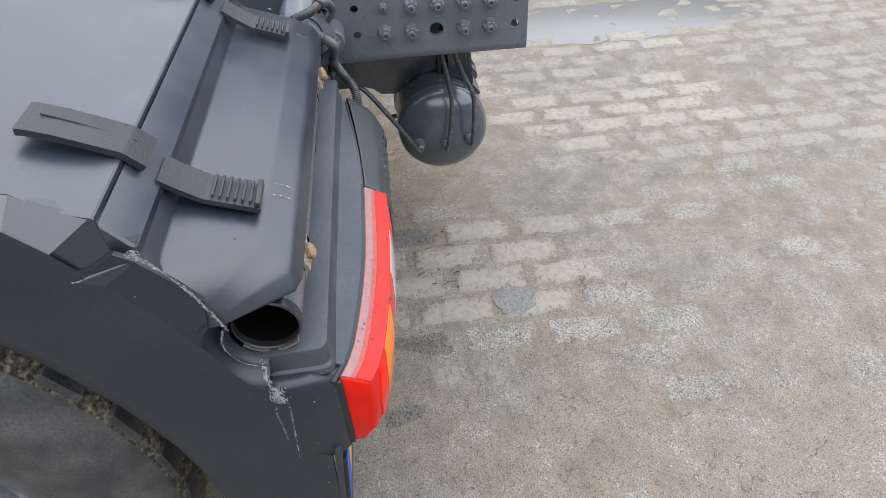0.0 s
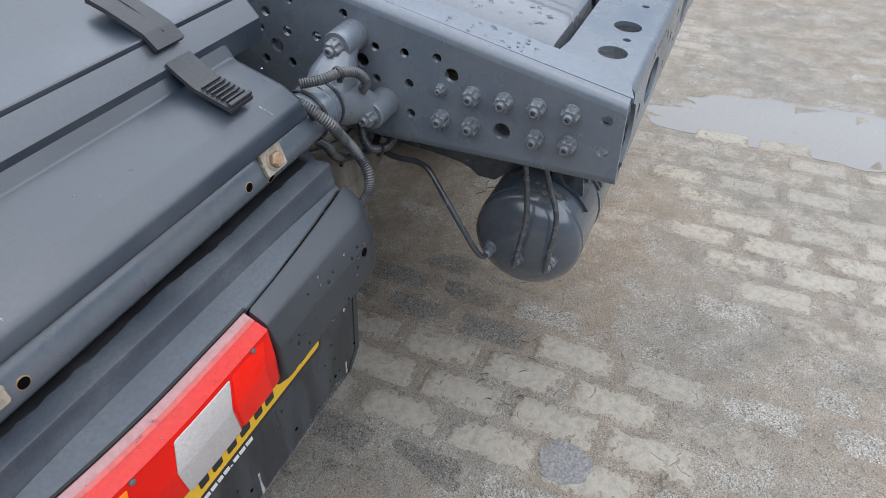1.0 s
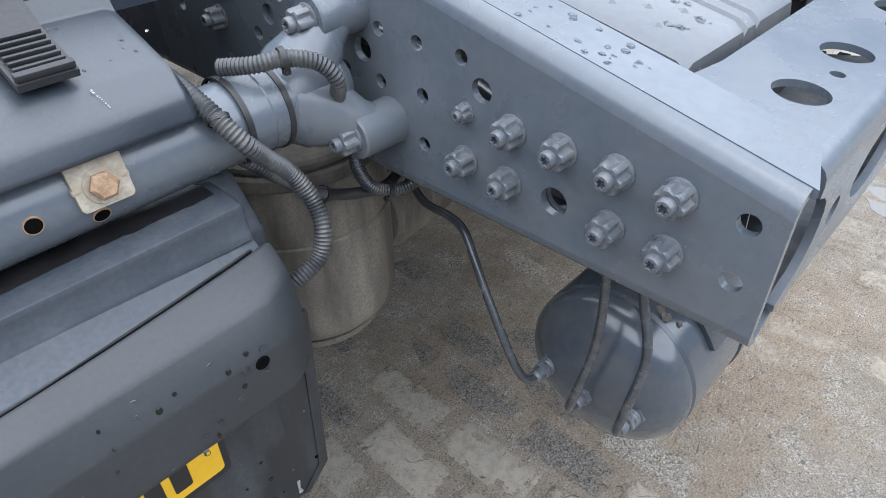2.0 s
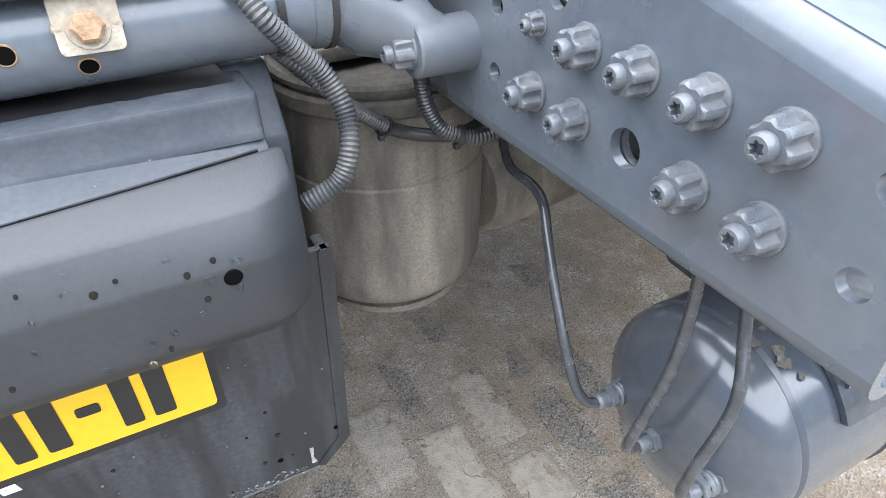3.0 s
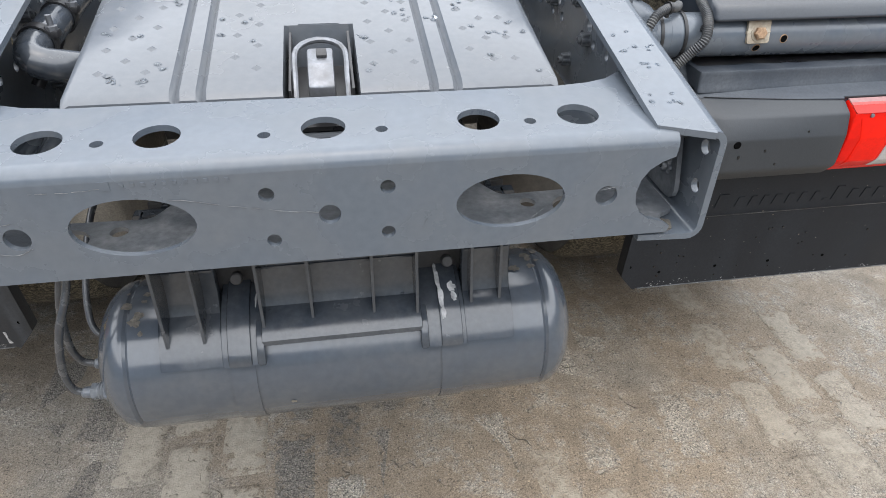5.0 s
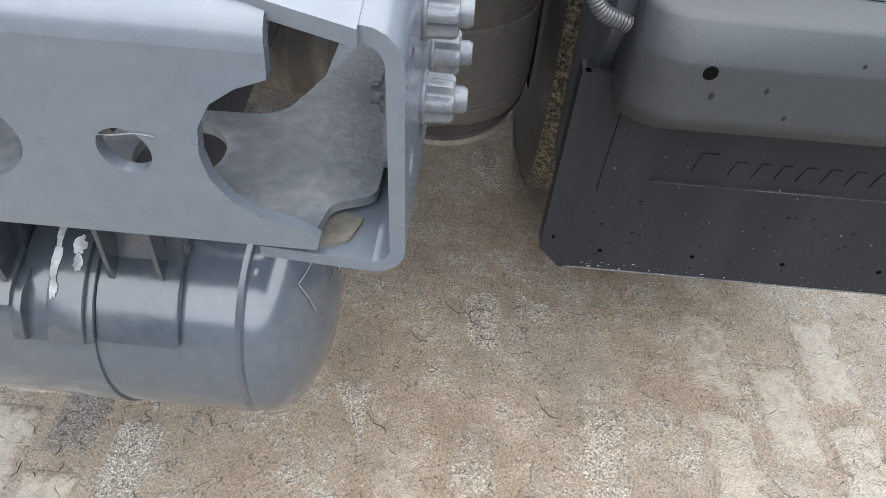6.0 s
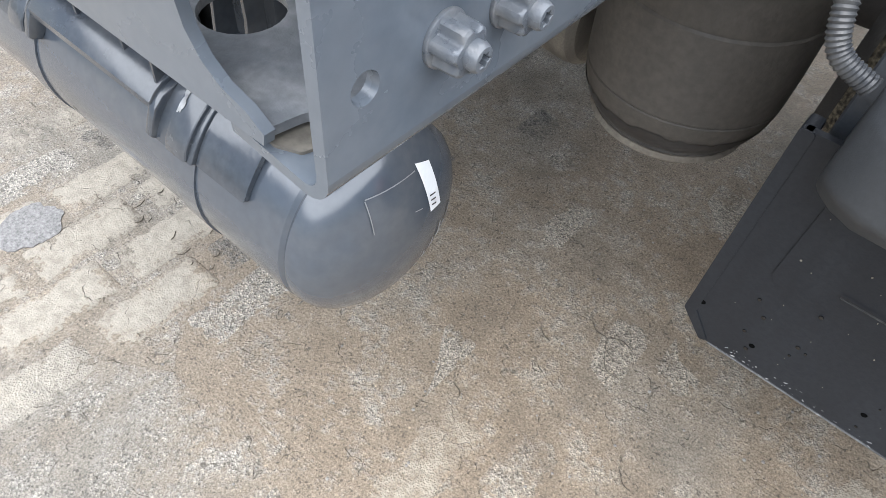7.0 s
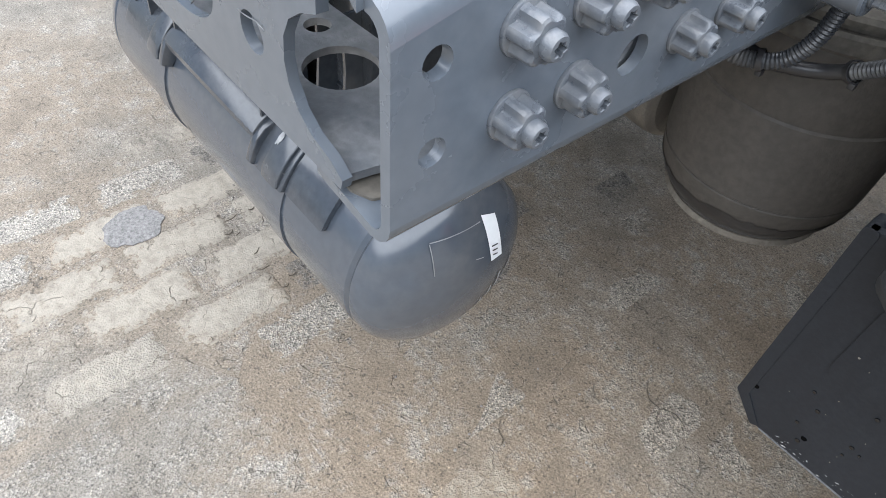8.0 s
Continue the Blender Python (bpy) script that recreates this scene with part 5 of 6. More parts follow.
def number_plate():
    y0 = lambda z: 0.389 + 0.085 * (0.61 - z)
    bm = bmesh.new()
    put = lambda u, v, w: (-u, y0(v) + w, v)
    sheet(bm, fillet([(0.711, 0.492), (0.711, 0.612), (1.252, 0.612), (1.252, 0.492)], 0.008, 3), [], lambda u, v, w: (-u, y0(v) + 0.002 + w, v), 0.010)
    p = part("number_plate", bm, INK, truck, "yellow number plate in a black holder")
    p.location.z = -0.008
    bm = bmesh.new()
    sheet(bm, fillet([(0.719, 0.504), (0.719, 0.607), (1.205, 0.607), (1.205, 0.504)], [0.006, 0.006, 0, 0], 3), [], put, 0.0015)
    part("plate_face", bm, PLATEY, p, "yellow reflective sheet")
    bm = bmesh.new()
    sheet(bm, fillet([(1.2055, 0.504), (1.2055, 0.607), (1.246, 0.607), (1.246, 0.504)], [0, 0, 0.006, 0.006], 3), [], put, 0.0015)
    part("plate_band", bm, PLATEB, p, "blue end band")
    # characters as plain bars
    x = 0.755
    for w, h in ((0.046, 0.075), (0.020, 0.012), (0.046, 0.075), (0.050, 0.075), (0.046, 0.075), (0.020, 0.012), (0.046, 0.075), (0.046, 0.075)):
        bm = bmesh.new()
        zc = 0.5555
        sheet(bm, fillet([(x, zc - h / 2), (x, zc + h / 2), (x + w * 0.42, zc + h / 2), (x + w * 0.42, zc - h / 2)] if h > 0.05 else
                         [(x, zc - h / 2), (x, zc + h / 2), (x + w, zc + h / 2), (x + w, zc - h / 2)], 0.003, 2), [], lambda u, v, w_: (-u, y0(v) - 0.0012 + w_, v), 0.002)
        if h > 0.05:
            sheet(bm, fillet([(x + w * 0.62, zc - h / 2), (x + w * 0.62, zc + h / 2), (x + w, zc + h / 2), (x + w, zc - h / 2)], 0.003, 2), [], lambda u, v, w_: (-u, y0(v) - 0.0012 + w_, v), 0.002)
        part("bar", bm, INK, p)
        x += w + 0.012
    x = 0.900
    for w in (0.020, 0.017, 0.015, 0.006, 0.016, 0.014, 0.016, 0.017, 0.021, 0.014, 0.015, 0.015):
        bm = bmesh.new()
        h = 0.014 if w > 0.01 else 0.004
        w *= 0.75
        sheet(bm, [(x, 0.479), (x + 0.003, 0.479 + h), (x + w + 0.003, 0.479 + h), (x + w, 0.479)], [], lambda u, v, w_: (-u, 0.390 + 0.095 * (0.64 - v) - 0.0018 + w_, v), 0.0025)
        part("bar", bm, WHITEP, p)
        x += w + 0.0026


number_plate()

# ---- smooth deck cover between the rails ----
CS = 0.225


def deck_z(y):
    return 0.898 + CS * (min(y, 0.62) - 0.165)


def deck_cover():
    bm = bmesh.new()
    L = 1.9
    xs = [-0.300, -0.296, -0.285, -0.176, -0.170, -0.164, -0.146, -0.140, -0.134, 0.130, 0.136, 0.142, 0.160, 0.166, 0.172, 0.285, 0.296, 0.300]
    dz = [-0.020, -0.006, 0.0, 0.0, -0.007, 0.0, 0.0, -0.007, 0.0, 0.0, -0.007, 0.0, 0.0, -0.007, 0.0, 0.0, -0.006, -0.020]
    ys = [0.150, 0.153, 0.164, 0.62, L]
    ey = [-0.022, -0.006, 0.0, 0.0, 0.0]
    notch = (-0.043, 0.043, 0.302)
    cols = sorted(set(xs + [-0.046, -0.040, 0.040, 0.046]))
    dzf = lambda x: float(np.interp(x, xs, dz))
    rows = sorted(set(ys + [0.296, 0.304]))
    eyf = lambda y: float(np.interp(y, ys, ey))
    grid = {}
    for y in rows:
        for x in cols:
            d = dzf(x) + eyf(y)
            if abs(x) < 0.041 and y < 0.30:
                d = -0.060
            grid[x, y] = bm.verts.new((x, y, deck_z(max(y, 0.0)) + d))
    for y0, y1 in zip(rows, rows[1:]):
        for x0, x1 in zip(cols, cols[1:]):
            bm.faces.new((grid[x0, y0], grid[x1, y0], grid[x1, y1], grid[x0, y1]))
    rim = [e for e in bm.edges if len(e.link_faces) == 1]
    ext = bmesh.ops.extrude_edge_only(bm, edges=rim)
    for v in [q for q in ext["geom"] if isinstance(q, bmesh.types.BMVert)]:
        v.co.z -= 0.012 if v.co.y < 0.2 and abs(v.co.x) > 0.041 else 0.07
    d = part("deck_cover", bm, DECKP, truck, "wet grey moulded deck cover with grooves and studs", 40)
    # raised channel up the middle
    bm = bmesh.new()
    prism(bm, [(0.305, deck_z(0.305) + 0.001), (0.62, deck_z(0.62) + 0.001), (1.8, deck_z(1.8) + 0.001), (1.8, deck_z(1.8) - 0.004), (0.62, deck_z(0.62) - 0.004), (0.305, deck_z(0.305) - 0.004)], -0.027, 0.027)
    part("channel", bm, DECKP, d)
    # pointed studs on the tread fields
    bm = bmesh.new()
    pr = [bm.verts.new(p) for p in ((0.007, 0, 0), (0, 0.007, 0), (-0.007, 0, 0), (0, -0.007, 0), (0, 0, 0.0035))]
    for i in range(4):
        bm.faces.new((pr[i], pr[(i + 1) % 4], pr[4]))
    bm.faces.new(pr[3::-1])
    stud = part("stud", bm, DECKP, d, "", 5)
    stud.matrix_basis = Matrix.Translation((-0.25, 0.2, deck_z(0.2)))
    for x in (-0.262, -0.235, -0.208, -0.105, -0.078, 0.066, 0.093, 0.118, 0.195, 0.222, 0.250):
        for j in range(9):
            y = 0.205 + 0.052 * j + (0.026 if int(abs(x) * 1000) % 2 else 0)
            again(stud, Matrix.Translation((x, y, deck_z(y) - 0.0002)) @ Matrix.Rotation(math.atan(CS), 4, "X"), d)
    # latch in its recess
    bm = bmesh.new()
    prism(bm, [(0.160, deck_z(0.160) - 0.052), (0.294, deck_z(0.294) - 0.052), (0.294, deck_z(0.294) - 0.058), (0.160, deck_z(0.160) - 0.058)], -0.039, 0.039)
    for s in (-1, 1):
        prism(bm, [(0.160, deck_z(0.160) - 0.004), (0.294, deck_z(0.294) - 0.004), (0.294, deck_z(0.294) - 0.055), (0.160, deck_z(0.160) - 0.055)], s * 0.0365, s * 0.0395)
    part("recess_liner", bm, CABLE, d, "black lining of the latch recess")
    bm = bmesh.new()
    prism(bm, fillet([(0.172, 0.870), (0.172, 0.892), (0.200, 0.912), (0.232, 0.922), (0.238, 0.890), (0.232, 0.870)], 0.005, 3), -0.0165, 0.0165, 0.004)
    part("latch", bm, STEEL, d, "grey weathered metal latch")
    bm = bmesh.new()
    block(bm, (0.002, 0.215, 0.919), (0.013, 0.013, 0.006), 0.0015, Matrix.Rotation(radians(26), 4, "X"))
    part("latch_bolt", bm, DARK, d, "dark square bolt end")
    bm = bmesh.new()
    pipe(bm, [(-0.032, 0.162, 0.872), (-0.032, 0.19, 0.895), (-0.030, 0.245, 0.915), (0, 0.268, 0.920), (0.030, 0.245, 0.915), (0.032, 0.19, 0.895), (0.032, 0.162, 0.872)], 0.004, 8)
    part("latch_loop", bm, STEEL, d, "bent wire loop")


deck_cover()


# ---- hoses and brackets under the frame ----
def hoses():
    def hose(name, pts, r, material, label, corrugated=True):
        bm = bmesh.new()
        pipe(bm, pts, r, 12, 0.010, corrugated)
        part(name, bm, material, truck, label)

    for s in (-1, 1):
        q = lambda *ps: [(s * x, y, z) for x, y, z in ps]
        hose("cable_hose", q((0.668, 0.490, 0.915), (0.642, 0.462, 0.914), (0.633, 0.408, 0.895), (0.6205, 0.378, 0.867), (0.600, 0.381, 0.841), (0.577, 0.384, 0.814), (0.566, 0.372, 0.784), (0.570, 0.357, 0.760), (0.583, 0.352, 0.735), (0.612, 0.356, 0.720)),
             0.0088, HOSE, "black corrugated cable hose running into the lamp panel")
        hose("cable_hose", q((0.594, 0.440, 0.905), (0.575, 0.412, 0.909), (0.555, 0.398, 0.912), (0.530, 0.384, 0.905), (0.515, 0.378, 0.885), (0.505, 0.395, 0.860), (0.485, 0.41, 0.83), (0.474, 0.422, 0.785), (0.467, 0.424, 0.750),
                                 (0.453, 0.420, 0.725), (0.430, 0.412, 0.715), (0.408, 0.407, 0.714), (0.37, 0.41, 0.722)),
             0.0080, HOSE, "black corrugated cable hose looped over the bracket")
        hose("cable_hose", q((0.606, 0.430, 0.830), (0.568, 0.428, 0.790), (0.530, 0.446, 0.750), (0.495, 0.456, 0.721)), 0.0076, HOSE, "black corrugated cable hose")
        hose("cable", q((0.500, 0.455, 0.725), (0.478, 0.455, 0.713), (0.452, 0.445, 0.708), (0.42, 0.435, 0.708), (0.36, 0.45, 0.72)), 0.0070, CABLE, "smooth black cable", False)
        for p, d in (((0.628, 0.394, 0.883), (0.2, -0.7, -0.7)), ((0.555, 0.398, 0.912), (1, 0.3, -0.1)), ((0.436, 0.414, 0.717), (1, 0.3, 0.3)), ((0.499, 0.455, 0.724), (-0.7, 0.4, -0.5))):
            bm = bmesh.new()
            m = along((s * p[0], p[1], p[2]), (s * d[0], d[1], d[2]))
            lathe(bm, [(0.0092, -0.0025), (0.0104, -0.0025), (0.0104, 0.0025), (0.0092, 0.0025)], m, 16)
            block(bm, m @ Vector((0, -0.0115, 0)), (0.006, 0.007, 0.006), 0.001)
            part("cable_tie", bm, CABLE, truck, "black cable tie")
        for x in (0.556, 0.598):
            bm = bmesh.new()
            lathe(bm, [(0.0396, -0.0028), (0.0408, -0.0028), (0.0408, 0.0028), (0.0396, 0.0028)], along((s * x, 0.437, 0.857), (1, 0, 0)), 32)
            part("cable_tie", bm, CABLE, truck, "black cable tie")
    # hanger plates that carry the tank
    for s in (-1, 1):
        bm = bmesh.new()
        sheet(bm, fillet([(0.150, 0.752), (0.150, 0.608), (0.169, 0.607), (0.22, 0.595), (0.250, 0.572), (0.274, 0.549), (0.312, 0.551), (0.330, 0.566), (0.355, 0.576), (0.421, 0.586), (0.60, 0.600), (0.60, 0.752)], [0, 0.004, 0, 0, 0, 0.002, 0.003, 0.01, 0.02, 0.01, 0, 0], 4), [],
              lambda u, v, w: (s * (0.207 + w), u, v), 0.008)
        part("hanger_plate", bm, CASTP, truck, "dark steel plate that carries the air tank")
    # axle behind the springs
    bm = bmesh.new()
    lathe(bm, [(0, -0.62), (0.075, -0.62), (0.08, -0.3), (0.13, -0.2), (0.19, -0.1), (0.205, 0.0), (0.19, 0.1), (0.13, 0.2), (0.08, 0.3), (0.075, 0.62), (0, 0.62)], along((0, 1.125, 0.487), (1, 0, 0)), 36)
    part("axle", bm, DARK, truck, "dirty drive axle housing")
    # unseen drums and a core further forward, added to block light under the chassis
    for x in (-0.86, 0.86):
        bm = bmesh.new()
        lathe(bm, [(0, -0.60), (0.16, -0.595), (0.28, -0.575), (0.325, -0.545), (0.335, -0.53), (0.335, 0.53), (0.325, 0.545), (0.28, 0.575), (0.16, 0.595), (0, 0.60)], along((x, 2.45, 0.60), (0, 1, 0)), 48)
        tank = part("blocker_drum", bm, DARK, truck, "unseen dark drum added to block light under the chassis")
        for y in (2.15, 2.75):
            bm = bmesh.new()
            lathe(bm, [(0.334, -0.03), (0.341, -0.028), (0.341, 0.028), (0.334, 0.03)], along((x, y, 0.60), (0, 1, 0)), 48)
            part("blocker_band", bm, CABLE, tank, "black band round the added drum")
    bm = bmesh.new()
    lathe(bm, [(0, -0.62), (0.10, -0.61), (0.13, -0.50), (0.20, -0.42), (0.235, -0.10), (0.25, 0.20), (0.29, 0.36), (0.30, 0.60), (0, 0.61)], along((0, 2.45, 0.60), (0, 1, 0)), 36)
    part("blocker_core", bm, DARK, truck, "unseen dark core added to block light under the chassis")
    # pipework between rail and deck
    for y, z in ((0.330, 0.911), (0.424, 0.918)):
        bm = bmesh.new()
        m = along((-0.366, y, z), (0, 1, 0.06))
        lathe(bm, [(0.0212, -0.008), (0.0236, -0.008), (0.0236, 0.008), (0.0212, 0.008)], m, 24)
        block(bm, (-0.345, y, z + 0.010), (0.016, 0.016, 0.010), 0.002)
        part("pipe_clamp", bm, CABLE, truck, "black clamp round the pipe")
        bm = bmesh.new()
        lathe(bm, [(0.0, 0.0), (0.008, 0.0), (0.008, 0.006), (0.0042, 0.007), (0.0042, 0.020), (0.0, 0.021)], Matrix.Translation((-0.345, y, z + 0.014)), 8)
        part("clamp_bolt", bm, STEEL, truck, "bright clamp bolt")
    for pts, r in (([(-0.36, 0.16, 0.78), (-0.352, 0.30, 0.81), (-0.35, 0.42, 0.84), (-0.35, 0.60, 0.86), (-0.35, 0.9, 0.88)], 0.016),
                   ([(-0.296, 0.312, 0.878), (-0.325, 0.290, 0.890), (-0.352, 0.278, 0.900), (-0.366, 0.300, 0.908), (-0.366, 0.36, 0.913), (-0.367, 0.46, 0.921), (-0.37, 0.7, 0.94)], 0.021),
                   ([(-0.40, 0.36, 0.84), (-0.365, 0.40, 0.90), (-0.37, 0.46, 0.95), (-0.40, 0.52, 0.96)], 0.009)):
        bm = bmesh.new()
        pipe(bm, pts, r, 14)
        part("pipe", bm, CASTP if r > 0.014 else CABLE, truck, "pipe between rail and deck")


hoses()


# ---- wear, print and rain drops ----
def emboss():
    """Raised maker's name on the flap without a plate, as plain bars."""
    x = 0.744
    for w in (0.026, 0.016, 0.014, 0.014, 0.016, 0.016, 0.016, 0.014, 0.010, 0.022, 0.016, 0.016, 0.014):
        bm = bmesh.new()
        h = 0.004 if w == 0.010 else 0.032 if w > 0.02 else 0.023
        sheet(bm, [(x, 0.531), (x + 0.004, 0.531 + h), (x + w * 0.75 + 0.004, 0.531 + h), (x + w * 0.75, 0.531)], [], lambda u, v, q: (u, 0.390 + 0.095 * (0.64 - v) - 0.0023 + q, v), 0.003)
        part("bar", bm, FLAPC, GUARD[1], "faint raised lettering bar")
        x += w * 1.45 + 0.006
    bm = bmesh.new()
    sheet(bm, [(0.70, 0.512), (0.70, 0.5126), (1.2, 0.5126), (1.2, 0.512)], [], lambda u, v, q: (u, 0.390 + 0.095 * (0.64 - v) - 0.0052 + q, v), 0.002)
    part("flap_line", bm, TYREM, GUARD[1], "pale scratched line")


emboss()
WATERD = bpy.data.materials.new("rain_water")
WATERD.use_nodes = True
wb = WATERD.node_tree.nodes["Principled BSDF"]
wb.inputs["Base Color"].default_value = (0.9, 0.95, 1.0, 1)
wb.inputs["Transmission Weight"].default_value, wb.inputs["IOR"].default_value, wb.inputs["Roughness"].default_value = 1.0, 1.33, 0.03


def scuff(pts, w, seed, normal, material=SCUFF, owner=None):
    """A ragged thin line of worn plastic following pts."""
    line = spline(pts, 0.003)
    nrm = Vector(normal).normalized()
    bm = bmesh.new()
    rows = []
    for i, p in enumerate(line):
        d = (line[min(i + 1, len(line) - 1)] - line[max(i - 1, 0)]).normalized()
        sd = d.cross(nrm).normalized()
        k = max(0.0, w * (0.30 + 1.5 * noise.noise(Vector((i * 0.37, seed, 0.0))) + 0.9 * noise.noise(Vector((i * 0.09, seed, 4.0)))))
        j = sd * (2.6 * w * noise.noise(Vector((i * 0.22, seed, 9.0))))
        rows.append([bm.verts.new(p + j + q) for q in (sd * k, nrm * 0.0006, -sd * k)])
    for a, b in zip(rows, rows[1:]):
        if (a[0].co - a[2].co).length < 0.0002 and (b[0].co - b[2].co).length < 0.0002:
            continue
        for q in range(2):
            bm.faces.new((a[q], a[q + 1], b[q + 1], b[q]))
    return part("scuff", bm, material, owner or truck, "pale scuffed line in the plastic")


def speckled(pts, spread, count, size, seed, normal, owner=None):
    """Scraped plastic: many tiny ragged flakes along a line, as one worn mark."""
    line, rng, nrm = spline(pts, 0.002), random.Random(seed), Vector(normal)
    bm = bmesh.new()
    for k in range(count):
        i = rng.randrange(1, len(line) - 1)
        d = (line[i + 1] - line[i - 1]).normalized()
        side = d.cross(nrm)
        gap = 0.5 + 0.5 * noise.noise(Vector((i * 0.08, seed, 0)))
        p = line[i] + side * rng.gauss(0, spread * (0.4 + gap)) + nrm * (0.0003 + 0.0000025 * k)
        r, q = size * (0.35 + rng.random() ** 2) * (0.5 + gap), rng.uniform(-0.5, 0.5)
        u, v = d * math.cos(q) + side * math.sin(q), side * math.cos(q) - d * math.sin(q)
        ring = [bm.verts.new(p + u * r * rng.uniform(1.2, 2.6) * math.cos(a) + v * r * rng.uniform(0.5, 1.0) * math.sin(a)) for a in [2 * math.pi * m / 7 for m in range(7)]]
        bm.faces.new(ring)
    return part("scuff", bm, SCUFF, owner or GUARD[-1], "pale scraped line in the plastic")


SX, OUT = -1.2638, (-1, 0, 0)
speckled([(SX, 0.515, 0.999), (SX, 0.494, 0.970), (SX, 0.477, 0.936), (SX, 0.462, 0.892)], 0.0010, 330, 0.0007, 1, OUT)
speckled([(SX, 0.518, 1.001), (SX, 0.512, 0.995), (SX, 0.505, 0.986)], 0.0024, 70, 0.0008, 2, OUT)
speckled([(-1.2496, 0.437 + 0.0420 * math.cos(radians(a)), 0.857 + 0.0420 * math.sin(radians(a))) for a in (30, 5, -20, -45, -70, -80)], 0.0007, 190, 0.0006, 3, OUT)
speckled([(-1.2445, 0.452, 0.822), (-1.2500, 0.447, 0.815), (-1.2600, 0.445, 0.805), (-1.2652, 0.438, 0.790)], 0.0022, 120, 0.0008, 4, OUT)
speckled([(-1.2652, 0.440, 0.800), (-1.2652, 0.437, 0.788), (-1.2652, 0.440, 0.772)], 0.0042, 420, 0.0007, 11, OUT)
speckled([(-1.2652, 0.444, 0.768), (-1.2652, 0.446, 0.750), (-1.2652, 0.444, 0.706), (-1.2652, 0.449, 0.660), (SX, 0.447, 0.630), (SX, 0.446, 0.58)], 0.0005, 240, 0.0005, 5, OUT)
speckled([(-1.2652, 0.431, 0.776), (-1.2652, 0.430, 0.760), (-1.2652, 0.434, 0.715), (-1.2652, 0.438, 0.660), (SX, 0.439, 0.630), (SX, 0.437, 0.60)], 0.0005, 220, 0.0005, 6, OUT)
speckled([(SX, 0.474, 0.770), (SX, 0.466, 0.690), (SX, 0.458, 0.600), (SX, 0.456, 0.52)], 0.0004, 130, 0.0005, 12, OUT)
speckled([(-1.2662, 0.556, 0.977), (-1.2668, 0.575, 0.9745), (-1.2668, 0.62, 0.9755), (-1.2668, 0.66, 0.981)], 0.0004, 90, 0.0006, 7, OUT)
for x0, k in ((-1.118, 7.0), (-1.098, 8.0), (-0.705, 9.0)):
    speckled([(x0, 0.4240, 0.9385), (x0 + 0.004, 0.4110, 0.930), (x0 + 0.006, 0.4005, 0.918), (x0 + 0.010, 0.3940, 0.903)], 0.0005, 55, 0.0005, int(k), (0, -0.85, 0.5))

for s in (-1, 1):
    flap_y = lambda z: 0.390 + 0.095 * (0.64 - z) - 0.0006
    speckled([(s * (0.645 + 0.117 * i), flap_y(0.327), 0.327 + 0.002 * (i % 2)) for i in range(6)], 0.0026, 170 if s < 0 else 60, 0.0008, 21 + s, (0, -1, 0), GUARD[s])
    speckled([(s * (0.640 + 0.02 * i), flap_y(0.330), 0.330 + 0.004 * (i % 3)) for i in range(8)], 0.0040, 70 if s < 0 else 24, 0.0010, 31 + s, (0, -1, 0), GUARD[s])


def drops(name, spots, label):
    """Flat rain drops as one scatter: (place, normal, radius)."""
    bm = bmesh.new()
    rng = random.Random(len(spots))
    for p, nrm, r in spots:
        m = along(p, nrm)
        a, st = rng.uniform(0, 6.28), rng.uniform(0.65, 1.0)
        q = m @ Matrix.Rotation(a, 4, "Z") @ Matrix.Diagonal((1, st, 1, 1))
        lathe(bm, [(0, -0.0003), (r, -0.0003), (r * 0.96, r * 0.10), (r * 0.75, r * 0.24), (r * 0.4, r * 0.33), (0, r * 0.36)], q, 10)
    return tagged(part(name, bm, WATERD), label, "water", "", "stuff")


rng = random.Random(21)
up = Vector((0, -CS, 1)).normalized()
spots = []
for k in range(150):
    x, y = rng.uniform(-0.28, 0.28), rng.uniform(0.17, 0.75)
    if abs(x) < 0.05 or any(abs(abs(x) - g) < 0.012 for g in (0.14, 0.17)):
        continue
    for q in range(rng.choice((1, 1, 2, 4))):
        xx, yy = x + rng.gauss(0, 0.006) * (q > 0), y + rng.gauss(0, 0.006) * (q > 0)
        spots.append(((xx, yy, deck_z(yy)), up, rng.uniform(0.0016, 0.0052)))
for k in range(26):
    s_, y = rng.choice((-1, 1)), rng.uniform(0.02, 0.5)
    for q in range(rng.choice((1, 2, 4))):
        xx, yy = s_ * rng.uniform(0.375, 0.422), y + rng.gauss(0, 0.004)
        spots.append(((xx, yy, rail_top(max(yy, 0.02))), Vector((0, -SLOPE, 1)), rng.uniform(0.0015, 0.0045)))
for k in range(14):
    x, f = -rng.uniform(0.64, 1.2), rng.random()
    spots.append(((x, 0.378 - 0.026 * f, DROP + 0.7914 - 0.0103 * f), Vector((0, -0.37, 1)), rng.uniform(0.0005, 0.0010)))
for k in range(16):
    x, z = -rng.uniform(0.675, 0.88), rng.uniform(0.66, 0.752)
    yy = float(np.interp(z, [0.664, 0.724, 0.757], [0.306, 0.3055, 0.316]))
    spots.append(((x, yy - 0.0002, z + DROP), Vector((0, -1, 0.15)), rng.uniform(0.0022, 0.0042)))
for k in range(40):
    x, f = -rng.uniform(0.90, 1.2), rng.random()
    spots.append(((x, 0.3400 - 0.0290 * f + 0.42 * max(0.0, -x - 1.0) ** 2, DROP + 0.7768 - 0.0148 * f), Vector((0, -0.75, 0.65)), rng.uniform(0.0010, 0.0026)))
